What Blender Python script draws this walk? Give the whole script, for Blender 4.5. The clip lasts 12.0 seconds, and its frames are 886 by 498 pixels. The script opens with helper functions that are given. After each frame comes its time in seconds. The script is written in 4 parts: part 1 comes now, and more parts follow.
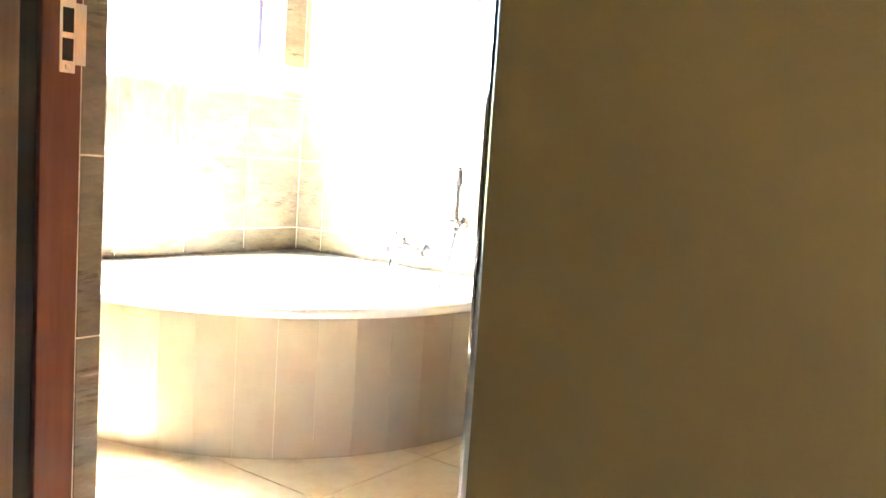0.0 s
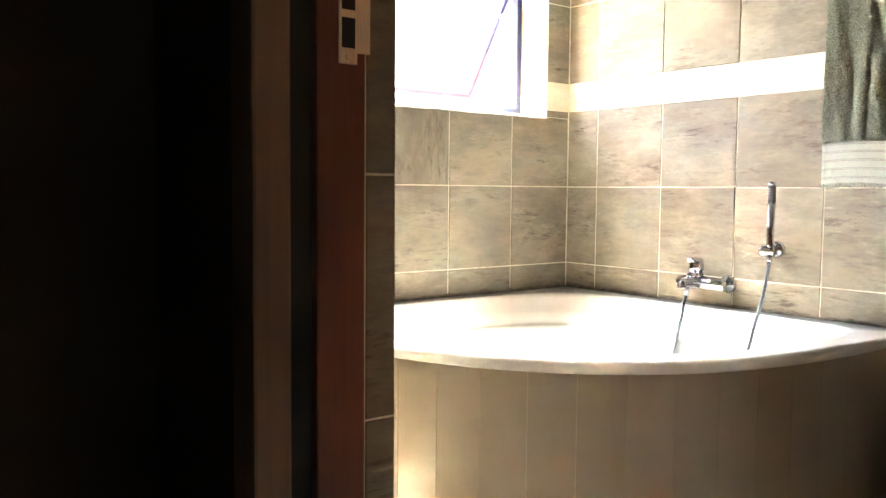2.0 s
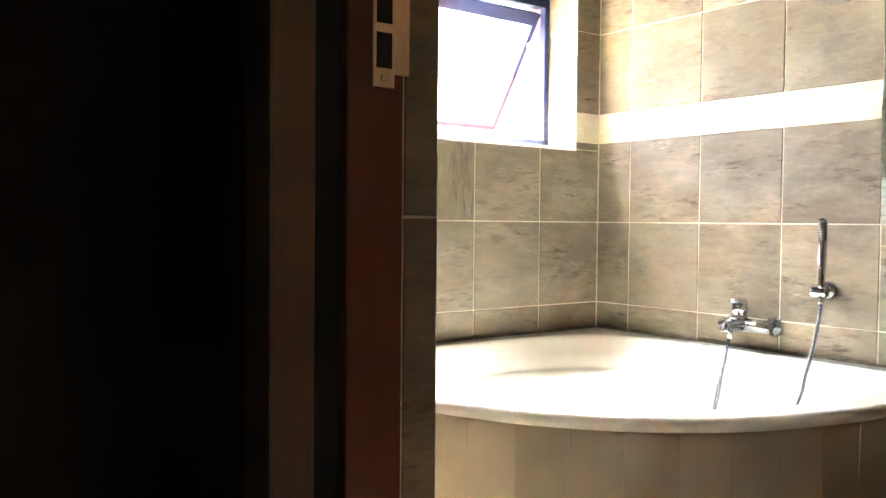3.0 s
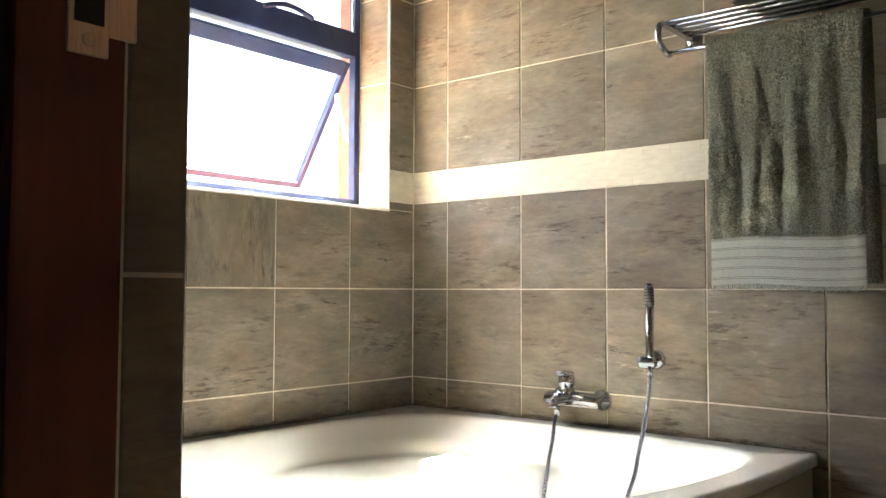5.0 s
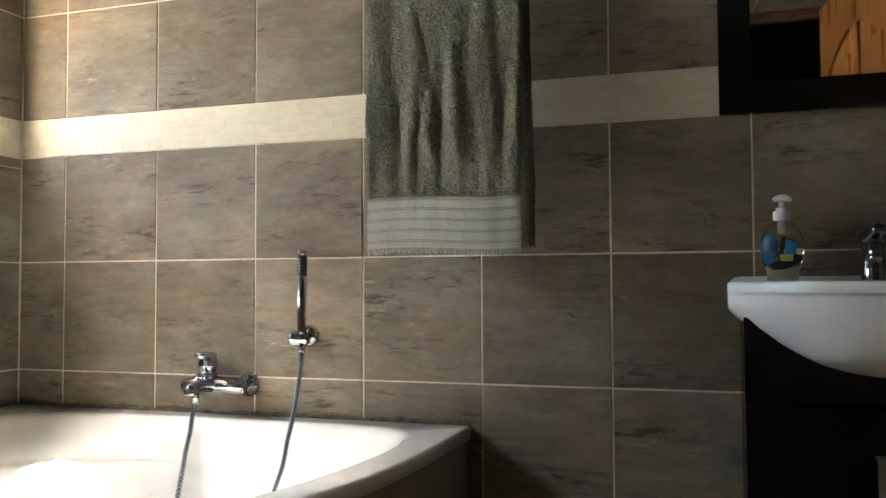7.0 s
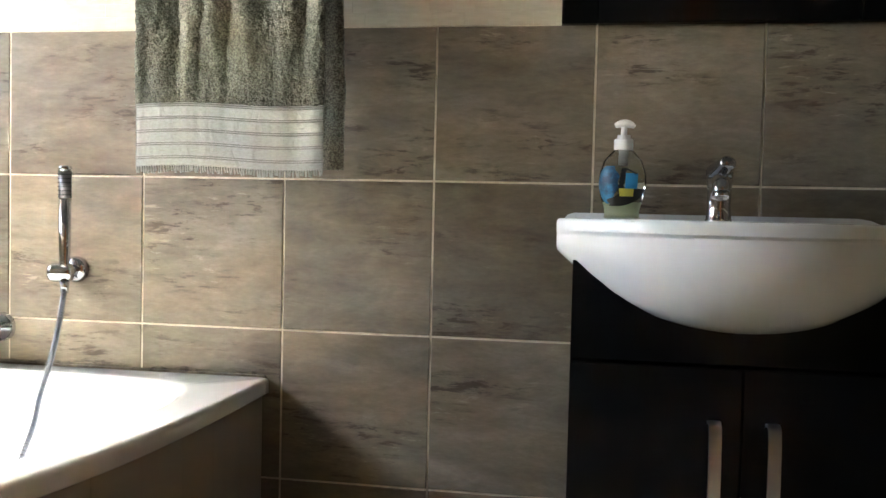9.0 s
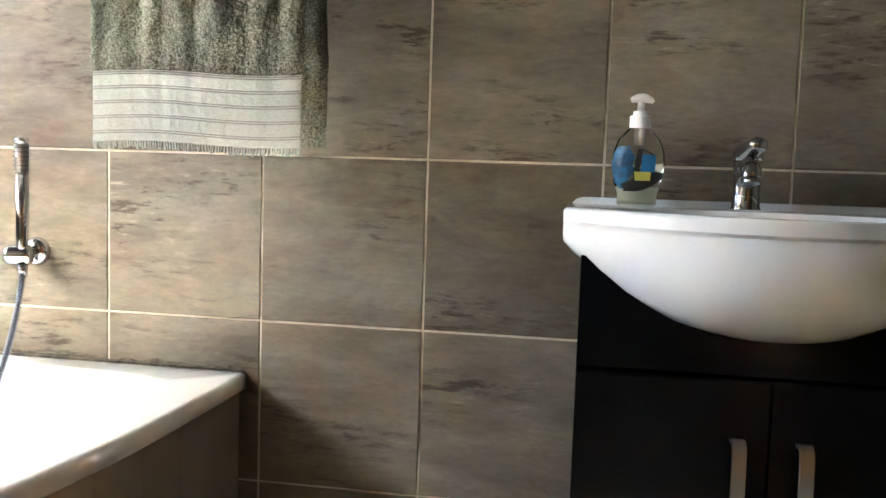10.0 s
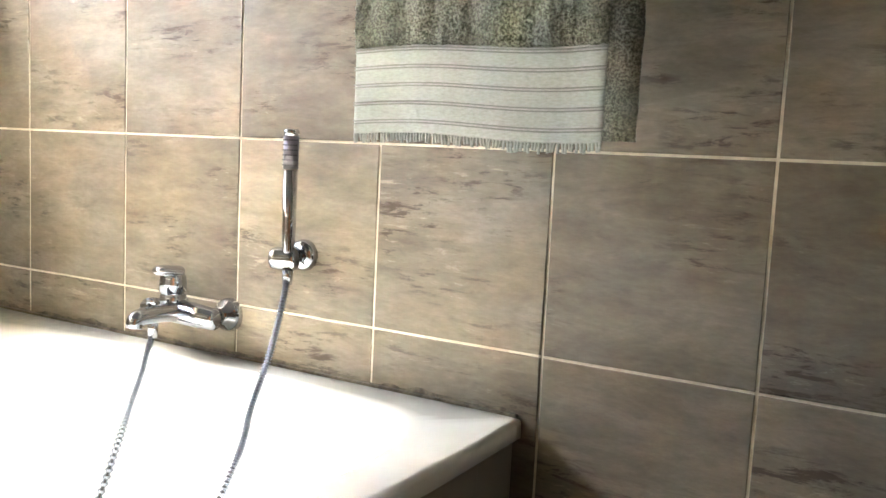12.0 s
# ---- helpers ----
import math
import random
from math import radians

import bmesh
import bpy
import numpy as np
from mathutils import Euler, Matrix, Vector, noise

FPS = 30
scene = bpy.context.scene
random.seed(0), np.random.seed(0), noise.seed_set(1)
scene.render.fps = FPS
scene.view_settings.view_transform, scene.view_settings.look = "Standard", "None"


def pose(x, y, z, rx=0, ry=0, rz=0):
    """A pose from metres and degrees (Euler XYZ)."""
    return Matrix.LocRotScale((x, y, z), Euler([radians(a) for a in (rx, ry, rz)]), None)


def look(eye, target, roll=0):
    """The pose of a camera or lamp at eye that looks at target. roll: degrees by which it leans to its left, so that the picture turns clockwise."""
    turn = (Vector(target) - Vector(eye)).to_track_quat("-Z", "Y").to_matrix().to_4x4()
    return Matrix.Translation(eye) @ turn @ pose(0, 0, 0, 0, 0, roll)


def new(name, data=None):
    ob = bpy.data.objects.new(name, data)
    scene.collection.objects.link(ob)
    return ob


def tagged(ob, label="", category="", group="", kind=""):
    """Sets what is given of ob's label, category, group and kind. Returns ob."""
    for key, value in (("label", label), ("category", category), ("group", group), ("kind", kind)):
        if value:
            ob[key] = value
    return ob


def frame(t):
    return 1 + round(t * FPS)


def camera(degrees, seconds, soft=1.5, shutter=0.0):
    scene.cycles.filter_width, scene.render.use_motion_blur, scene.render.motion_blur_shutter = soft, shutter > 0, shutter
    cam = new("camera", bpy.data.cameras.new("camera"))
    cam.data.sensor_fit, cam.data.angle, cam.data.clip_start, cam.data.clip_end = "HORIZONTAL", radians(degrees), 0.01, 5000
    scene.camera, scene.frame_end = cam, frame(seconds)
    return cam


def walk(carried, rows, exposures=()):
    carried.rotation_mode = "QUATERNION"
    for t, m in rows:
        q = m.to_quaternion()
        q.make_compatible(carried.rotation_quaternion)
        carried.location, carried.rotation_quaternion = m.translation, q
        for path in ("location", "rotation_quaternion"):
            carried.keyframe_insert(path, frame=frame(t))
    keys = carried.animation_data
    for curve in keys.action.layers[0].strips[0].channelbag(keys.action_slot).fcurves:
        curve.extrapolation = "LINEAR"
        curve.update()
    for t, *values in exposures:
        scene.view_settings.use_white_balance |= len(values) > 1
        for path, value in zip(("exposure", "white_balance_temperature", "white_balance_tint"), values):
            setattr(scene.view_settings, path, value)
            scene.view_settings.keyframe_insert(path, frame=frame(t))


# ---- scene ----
cam = camera(55.4, 12.0)
PATH = [
    (0, (2.905, -2.95, 0.956), (1.729, -1.345, 0.757), 3.8),
    (0.5, (2.765, -2.871, 0.923), (1.432, -1.396, 0.705), 2.5),
    (1, (2.65, -2.808, 0.906), (1.227, -1.417, 0.706), 1.4),
    (1.5, (2.557, -2.777, 0.9), (1.053, -1.47, 0.726), 0.8),
    (2, (2.432, -2.733, 0.909), (0.862, -1.502, 0.771), 0.5),
    (2.5, (2.345, -2.696, 0.917), (0.741, -1.506, 0.823), 0.3),
    (4.5, (2.045, -2.482, 0.941), (0.638, -1.062, 1.015), 0.5),
    (5, (2.008, -2.414, 0.919), (0.724, -0.885, 1.021), 0.2),
    (5.5, (1.981, -2.354, 0.901), (0.819, -0.731, 1.026), -0.0),
    (6, (1.966, -2.262, 0.89), (0.992, -0.519, 1.014), -0.5),
    (6.5, (1.927, -2.201, 0.863), (1.154, -0.36, 0.977), -0.6),
    (7, (1.909, -2.119, 0.856), (1.297, -0.216, 0.939), -0.3),
    (7.5, (1.925, -2.031, 0.835), (1.397, -0.103, 0.903), 0.2),
    (9.5, (1.975, -1.691, 0.875), (1.685, 0.284, 0.743), 1.4),
    (10, (1.965, -1.602, 0.897), (1.64, 0.365, 0.728), 1.9),
    (10.5, (1.948, -1.517, 0.9), (1.491, 0.421, 0.713), 2.5),
    (11, (1.929, -1.42, 0.914), (1.286, 0.461, 0.692), 2.8),
    (11.5, (1.891, -1.345, 0.904), (1.106, 0.482, 0.692), 2.9),
    (12, (1.852, -1.251, 0.91), (0.866, 0.476, 0.696), 2.8),
]
EXPOSURES = [(0.0, 8.7), (0.1, 8.0), (0.2, 7.5), (0.5, 7.05), (1.0, 6.7), (1.5, 6.6), (2.5, 6.4), (4.5, 5.4), (5.5, 4.95), (6.5, 4.75), (7.5, 5.15), (9.5, 6.3), (10.5, 6.45), (12.0, 6.2)]
walk(cam, [(t, look(eye, target, roll)) for t, eye, target, roll in PATH], EXPOSURES)

# ---- world, sun and daylight in the window openings ----
world = bpy.data.worlds.new("sky")
scene.world = world
world.use_nodes = True
wn = world.node_tree.nodes
sky = wn.new("ShaderNodeTexSky")
sky.sky_type = "NISHITA"
sky.sun_disc = False
sky.sun_elevation, sky.sun_rotation = radians(60.9), radians(283)
world.node_tree.links.new(sky.outputs[0], wn["Background"].inputs[0])
wn["Background"].inputs[1].default_value = 0.03

sun_data = bpy.data.lights.new("sun", "SUN")
sun_data.energy, sun_data.angle, sun_data.color = 5.0, radians(0.5), (1.0, 0.94, 0.82)
sun = new("sun", sun_data)
sun.matrix_world = look((-4.6, 1.1, 8.5), (0, 0, 0))


def daylight(name, eye, target, w, h, watts, color):
    d = bpy.data.lights.new(name, "AREA")
    d.shape, d.size, d.size_y, d.energy, d.color = "RECTANGLE", w, h, watts, color
    ob = new(name, d)
    ob.matrix_world = look(eye, target)
    return ob


daylight("window_daylight", (-0.80, -0.95, 1.90), (0.8, -0.95, 1.60), 2.6, 1.5, 1.2, (0.82, 0.91, 1.0))


# ---- materials ----
def material(name, rough=0.5, metal=0.0, color=(0.5, 0.5, 0.5)):
    m = bpy.data.materials.new(name)
    m.use_nodes = True
    b = m.node_tree.nodes["Principled BSDF"]
    b.inputs["Base Color"].default_value = (*color, 1)
    b.inputs["Roughness"].default_value = rough
    b.inputs["Metallic"].default_value = metal
    return m


def wire(m, a, b):
    m.node_tree.links.new(a, b)


def coords(m, scale=(1, 1, 1), shuffle=0.0):
    """Object coordinates, stretched, and shifted from piece to piece."""
    n = m.node_tree.nodes
    tc, mp = n.new("ShaderNodeTexCoord"), n.new("ShaderNodeMapping")
    mp.inputs["Scale"].default_value = scale
    wire(m, tc.outputs["Object"], mp.inputs["Vector"])
    if shuffle:
        info, mul = n.new("ShaderNodeObjectInfo"), n.new("ShaderNodeVectorMath")
        mul.operation = "MULTIPLY"
        mul.inputs[1].default_value = (shuffle, shuffle * 0.7, shuffle * 1.3)
        wire(m, info.outputs["Random"], mul.inputs[0])
        wire(m, mul.outputs[0], mp.inputs["Location"])
    return mp.outputs[0]


def noise_tex(m, vec, scale, detail=4.0, rough=0.6, distortion=0.0):
    t = m.node_tree.nodes.new("ShaderNodeTexNoise")
    t.inputs["Scale"].default_value, t.inputs["Detail"].default_value = scale, detail
    t.inputs["Roughness"].default_value, t.inputs["Distortion"].default_value = rough, distortion
    wire(m, vec, t.inputs["Vector"])
    return t.outputs["Fac"]


def ramp(m, fac, stops):
    r = m.node_tree.nodes.new("ShaderNodeValToRGB")
    e = r.color_ramp.elements
    while len(e) < len(stops):
        e.new(0.5)
    for i, (p, c) in enumerate(stops):
        e[i].position, e[i].color = p, (*c, 1)
    wire(m, fac, r.inputs[0])
    return r.outputs[0]


def mix(m, fac, a, b, mode="MIX"):
    x = m.node_tree.nodes.new("ShaderNodeMix")
    x.data_type, x.blend_type = "RGBA", mode
    for s, v in ((x.inputs[0], fac), (x.inputs[6], a), (x.inputs[7], b)):
        if isinstance(v, (int, float)):
            s.default_value = v
        elif isinstance(v, tuple):
            s.default_value = (*v, 1)
        else:
            wire(m, v, s)
    return x.outputs[2]


def bump(m, height, strength, distance):
    b = m.node_tree.nodes.new("ShaderNodeBump")
    b.inputs["Strength"].default_value, b.inputs["Distance"].default_value = strength, distance
    wire(m, height, b.inputs["Height"])
    wire(m, b.outputs[0], m.node_tree.nodes["Principled BSDF"].inputs["Normal"])


def socket(m, name):
    return m.node_tree.nodes["Principled BSDF"].inputs[name]


def tile_material(name, dark, mid, light):
    """Taupe stone-look ceramic: cloudy, with torn dark flecks and pale chips along the tile."""
    m = material(name, 0.45)
    socket(m, "Specular IOR Level").default_value = 0.32
    big = noise_tex(m, coords(m, (3.0, 6, 6.0), 37.0), 1.0, 4, 0.6, 0.6)
    cloud = noise_tex(m, coords(m, (7, 16, 24), 53.0), 1.0, 9, 0.70, 0.5)
    fine = noise_tex(m, coords(m, (40, 80, 120), 91.0), 1.0, 6, 0.75)
    base = ramp(m, cloud, [(0.22, dark), (0.5, mid), (0.78, light)])
    base = mix(m, 0.5, base, ramp(m, big, [(0.28, dark), (0.52, mid), (0.74, light)]), "MIX")
    # grey and rust-brown clouds
    hue = noise_tex(m, coords(m, (4.5, 6, 7.5), 67.0), 1.0, 4, 0.6, 0.5)
    base = mix(m, 1.0, base, ramp(m, hue, [(0.36, (1.03, 0.985, 0.93)), (0.5, (1.0, 1.0, 1.0)), (0.64, (0.97, 0.99, 1.04))]), "MULTIPLY")
    tone = m.node_tree.nodes.new("ShaderNodeObjectInfo").outputs["Random"]
    base = mix(m, 1.0, base, ramp(m, tone, [(0.0, (0.86, 0.85, 0.84)), (1.0, (1.12, 1.11, 1.10))]), "MULTIPLY")
    base = mix(m, 1.0, base, ramp(m, fine, [(0.3, (0.86, 0.857, 0.854)), (0.7, (1.14, 1.137, 1.134))]), "MULTIPLY")
    torn = noise_tex(m, coords(m, (12, 40, 66), 71.0), 1.0, 9, 0.72, 0.4)
    patchy = noise_tex(m, coords(m, (4, 10, 9), 23.0), 1.0, 4, 0.6)
    where = ramp(m, patchy, [(0.48, (0.06, 0.06, 0.06)), (0.62, (1, 1, 1))])
    base = mix(m, mix(m, 1.0, ramp(m, torn, [(0.40, (0.85, 0.85, 0.85)), (0.48, (0, 0, 0))]), where, "MULTIPLY"), base, (dark[0] * 0.62, dark[1] * 0.56, dark[2] * 0.52))
    base = mix(m, mix(m, 1.0, ramp(m, torn, [(0.58, (0, 0, 0)), (0.66, (0.65, 0.65, 0.65))]), where, "MULTIPLY"), base, (light[0] * 1.2, light[1] * 1.18, light[2] * 1.18))
    wire(m, base, socket(m, "Base Color"))
    wire(m, ramp(m, cloud, [(0.3, (0.58, 0.58, 0.58)), (0.7, (0.45, 0.45, 0.45))]), socket(m, "Roughness"))
    bump(m, torn, 0.16, 0.0015)
    return m


TILE = tile_material("taupe_stone_tile", (0.100, 0.078, 0.055), (0.200, 0.168, 0.122), (0.335, 0.295, 0.226))
STRIP = material("smooth_taupe_strip_tile", 0.3)
wire(STRIP, mix(STRIP, 0.5, ramp(STRIP, noise_tex(STRIP, coords(STRIP, (1, 1, 0.6), 13.0), 4, 5), [(0.3, (0.33, 0.28, 0.215)), (0.7, (0.40, 0.34, 0.265))]),
     ramp(STRIP, noise_tex(STRIP, coords(STRIP, (0.01, 0.01, 0.01), 70.0), 9, 1), [(0.35, (0.335, 0.283, 0.217)), (0.65, (0.395, 0.336, 0.262))])), socket(STRIP, "Base Color"))

GROUT = material("cream_grout", 0.9)
wire(GROUT, ramp(GROUT, noise_tex(GROUT, coords(GROUT), 45, 5, 0.7), [(0.3, (0.60, 0.53, 0.39)), (0.7, (0.80, 0.73, 0.58))]), socket(GROUT, "Base Color"))
bump(GROUT, noise_tex(GROUT, coords(GROUT), 400, 3), 0.3, 0.001)

MOULD = material("mouldy_silicone", 0.6)
wire(MOULD, ramp(MOULD, noise_tex(MOULD, coords(MOULD), 30, 6, 0.7), [(0.35, (0.035, 0.028, 0.018)), (0.7, (0.22, 0.18, 0.12))]), socket(MOULD, "Base Color"))
MOSAIC = material("cream_mosaic", 0.32)
wire(MOSAIC, mix(MOSAIC, 0.35, ramp(MOSAIC, noise_tex(MOSAIC, coords(MOSAIC, (6, 20, 30), 60), 3, 4), [(0.3, (0.55, 0.49, 0.36)), (0.7, (0.70, 0.65, 0.52))]),
     ramp(MOSAIC, noise_tex(MOSAIC, coords(MOSAIC, (0.01, 0.01, 0.01), 80), 9, 1), [(0.35, (0.58, 0.52, 0.40)), (0.65, (0.68, 0.63, 0.50))])), socket(MOSAIC, "Base Color"))

ACRYLIC = material("white_acrylic", 0.12, 0, (0.82, 0.82, 0.79))
wire(ACRYLIC, ramp(ACRYLIC, noise_tex(ACRYLIC, coords(ACRYLIC), 5, 5), [(0.3, (0.79, 0.80, 0.785)), (0.7, (0.83, 0.84, 0.83))]), socket(ACRYLIC, "Base Color"))
wire(ACRYLIC, ramp(ACRYLIC, noise_tex(ACRYLIC, coords(ACRYLIC), 26, 6), [(0.35, (0.09, 0.09, 0.09)), (0.7, (0.20, 0.20, 0.20))]), socket(ACRYLIC, "Roughness"))
CERAMIC = material("white_glazed_ceramic", 0.09, 0, (0.83, 0.84, 0.84))
wire(CERAMIC, ramp(CERAMIC, noise_tex(CERAMIC, coords(CERAMIC), 7, 5), [(0.3, (0.77, 0.81, 0.83)), (0.7, (0.82, 0.86, 0.88))]), socket(CERAMIC, "Base Color"))
CHROME = material("polished_chrome", 0.07, 1.0, (0.54, 0.56, 0.60))
wire(CHROME, ramp(CHROME, noise_tex(CHROME, coords(CHROME), 60, 5), [(0.4, (0.05, 0.05, 0.05)), (0.75, (0.16, 0.16, 0.16))]), socket(CHROME, "Roughness"))
HOSE = material("flexible_steel_hose", 0.25, 1.0, (0.30, 0.33, 0.39))
SATIN = material("satin_metal", 0.34, 1.0, (0.52, 0.57, 0.64))
KNURL = material("knurled_spray_face", 0.35, 0.9, (0.20, 0.20, 0.21))
STEEL = material("brushed_steel_plate", 0.38, 1.0, (0.62, 0.60, 0.55))
wire(STEEL, ramp(STEEL, noise_tex(STEEL, coords(STEEL, (30, 30, 1)), 30, 4), [(0.3, (0.50, 0.48, 0.43)), (0.7, (0.72, 0.70, 0.66))]), socket(STEEL, "Base Color"))
# Near-black that paints the shade inside the frame gap and the slots.
RECESS_BLACK = material("recess_shade", 0.9, 0, (0.012, 0.011, 0.01))
BLACK = material("black_gloss_lacquer", 0.22, 0, (0.005, 0.005, 0.005))
wire(BLACK, ramp(BLACK, noise_tex(BLACK, coords(BLACK), 40, 6), [(0.35, (0.20, 0.20, 0.20)), (0.7, (0.25, 0.25, 0.25))]), socket(BLACK, "Roughness"))
socket(BLACK, "Specular IOR Level").default_value = 0.16
PLASTIC_BLACK = material("black_plastic", 0.5, 0, (0.006, 0.006, 0.006))
MIRROR = material("silvered_mirror", 0.015, 1.0, (0.88, 0.89, 0.88))
FRAME_STEEL = material("dark_blue_painted_steel", 0.5, 0, (0.016, 0.022, 0.04))
wire(FRAME_STEEL, ramp(FRAME_STEEL, noise_tex(FRAME_STEEL, coords(FRAME_STEEL), 30, 5), [(0.3, (0.003, 0.010, 0.050)), (0.7, (0.006, 0.018, 0.080))]), socket(FRAME_STEEL, "Base Color"))
WHITE_TRIM = material("white_trim", 0.4, 0, (0.80, 0.79, 0.75))
HALL = material("golden_brown_wall_paint", 0.8)
wire(HALL, ramp(HALL, noise_tex(HALL, coords(HALL), 2.5, 6), [(0.3, (0.16, 0.090, 0.030)), (0.7, (0.20, 0.114, 0.040))]), socket(HALL, "Base Color"))
bump(HALL, noise_tex(HALL, coords(HALL), 160, 4), 0.2, 0.002)
BRICK = material("red_face_brick", 0.85)
wire(BRICK, ramp(BRICK, noise_tex(BRICK, coords(BRICK), 18, 6), [(0.3, (0.28, 0.075, 0.05)), (0.7, (0.42, 0.13, 0.085))]), socket(BRICK, "Base Color"))
GROUND = material("dry_lawn", 0.95)
wire(GROUND, ramp(GROUND, noise_tex(GROUND, coords(GROUND), 0.7, 8), [(0.3, (0.05, 0.07, 0.025)), (0.7, (0.14, 0.13, 0.06))]), socket(GROUND, "Base Color"))
FLOOR = material("beige_floor_tile", 0.28)
wire(FLOOR, mix(FLOOR, 0.5, ramp(FLOOR, noise_tex(FLOOR, coords(FLOOR, (1, 1, 1), 40), 3.5, 6, 0.6, 0.8), [(0.3, (0.46, 0.37, 0.25)), (0.7, (0.62, 0.53, 0.39))]),
     ramp(FLOOR, noise_tex(FLOOR, coords(FLOOR, (1, 1, 1), 17), 22, 5), [(0.3, (0.50, 0.41, 0.28)), (0.7, (0.62, 0.54, 0.41))])), socket(FLOOR, "Base Color"))
FLOOR_GROUT = material("brown_floor_grout", 0.9, 0, (0.24, 0.18, 0.11))


def wood_material(name, dark, light, rough):
    m = material(name, rough)
    grain = noise_tex(m, coords(m, (26, 26, 1.3), 30), 2.2, 7, 0.65, 0.6)
    broad = noise_tex(m, coords(m, (5, 5, 0.5), 30), 2.0, 3)
    wire(m, mix(m, 0.4, ramp(m, grain, [(0.3, dark), (0.7, light)]), ramp(m, broad, [(0.3, dark), (0.7, light)])), socket(m, "Base Color"))
    wire(m, ramp(m, broad, [(0.3, (rough + 0.08,) * 3), (0.7, (rough - 0.08,) * 3)]), socket(m, "Roughness"))
    bump(m, grain, 0.12, 0.001)
    return m


MERANTI = wood_material("red_brown_meranti", (0.075, 0.016, 0.010), (0.145, 0.036, 0.022), 0.40)
PINE = wood_material("orange_varnished_wood", (0.26, 0.085, 0.02), (0.46, 0.18, 0.05), 0.30)
# Dark brown stands for the shade on the unlit passage walls.
SHADED_PAINT = material("shade_brown_wall_paint", 0.75)
wire(SHADED_PAINT, ramp(SHADED_PAINT, noise_tex(SHADED_PAINT, coords(SHADED_PAINT), 3, 6), [(0.3, (0.045, 0.034, 0.026)), (0.7, (0.065, 0.05, 0.038))]), socket(SHADED_PAINT, "Base Color"))
# Dark grey chosen to cut bounced light; the bathroom ceiling is unseen.
CEILING = wood_material("dark_grey_low_bounce_ceiling", (0.07, 0.07, 0.07), (0.13, 0.128, 0.125), 0.6)
ARCHITRAVE = wood_material("brown_architrave_wood", (0.105, 0.057, 0.035), (0.175, 0.10, 0.062), 0.5)

GLASS = material("clear_glass", 0.0, 0, (1, 1, 1))
socket(GLASS, "Transmission Weight").default_value = 1.0
socket(GLASS, "IOR").default_value = 1.45
BOTTLE = material("clear_plastic", 0.03, 0, (0.96, 0.97, 0.95))
socket(BOTTLE, "Transmission Weight").default_value = 1.0
socket(BOTTLE, "IOR").default_value = 1.12
SOAP = material("pale_yellow_soap", 0.1, 0, (0.93, 0.95, 0.74))
socket(SOAP, "Transmission Weight").default_value = 0.35
socket(SOAP, "IOR").default_value = 1.15
PUMP = material("white_pump_plastic", 0.35, 0, (0.82, 0.82, 0.80))
INK_BLUE = material("blue_label_print", 0.35, 0, (0.03, 0.28, 0.62))
INK_TEAL = material("teal_label_print", 0.35, 0, (0.02, 0.16, 0.30))
wire(INK_TEAL, ramp(INK_TEAL, noise_tex(INK_TEAL, coords(INK_TEAL), 60, 5), [(0.4, (0.008, 0.06, 0.13)), (0.65, (0.015, 0.17, 0.36))]), socket(INK_TEAL, "Base Color"))
INK_DARK = material("dark_label_print", 0.35, 0, (0.02, 0.018, 0.015))
INK_YELLOW = material("yellow_label_print", 0.35, 0, (0.62, 0.55, 0.10))

TERRY = material("olive_grey_terry", 0.95)
terry_fine = noise_tex(TERRY, coords(TERRY), 290, 3, 0.6)
wire(TERRY, mix(TERRY, 0.22, ramp(TERRY, terry_fine, [(0.36, (0.085, 0.087, 0.058)), (0.48, (0.185, 0.186, 0.132)), (0.60, (0.40, 0.40, 0.30))]),
     ramp(TERRY, noise_tex(TERRY, coords(TERRY), 28, 5), [(0.3, (0.115, 0.116, 0.080)), (0.7, (0.225, 0.224, 0.162))])), socket(TERRY, "Base Color"))
bump(TERRY, terry_fine, 1.0, 0.008)
socket(TERRY, "Sheen Weight").default_value = 0.15
BAND = material("pale_woven_border", 0.65)
wire(BAND, ramp(BAND, noise_tex(BAND, coords(BAND, (1, 1, 3)), 120, 4), [(0.3, (0.31, 0.315, 0.27)), (0.7, (0.43, 0.435, 0.38))]), socket(BAND, "Base Color"))
bump(BAND, noise_tex(BAND, coords(BAND, (1.3, 1, 0.8)), 20, 3, 0.5, 0.8), 0.45, 0.009)
CHARCOAL = material("charcoal_terry", 0.95)
wire(CHARCOAL, ramp(CHARCOAL, noise_tex(CHARCOAL, coords(CHARCOAL), 260, 3, 0.6), [(0.36, (0.010, 0.013, 0.012)), (0.62, (0.040, 0.048, 0.044))]), socket(CHARCOAL, "Base Color"))
bump(CHARCOAL, noise_tex(CHARCOAL, coords(CHARCOAL), 260, 3, 0.6), 1.0, 0.006)
CORD = material("grey_woven_cord", 0.8, 0, (0.22, 0.215, 0.185))


# ---- building helpers ----
def part(name, bm, mat, parent=None, label="", smooth=False):
    me = bpy.data.meshes.new(name)
    bm.to_mesh(me)
    bm.free()
    me.materials.append(mat)
    if smooth:
        for p in me.polygons:
            p.use_smooth = True
    ob = new(name, me)
    if parent:
        ob.parent = parent
    if label:
        tagged(ob, label)
    return ob


def thing(name, label, category, at=(0, 0, 0), group="", kind=""):
    ob = new(name)
    ob.empty_display_size = 0.05
    ob.location = at
    return tagged(ob, label, category, group, kind)


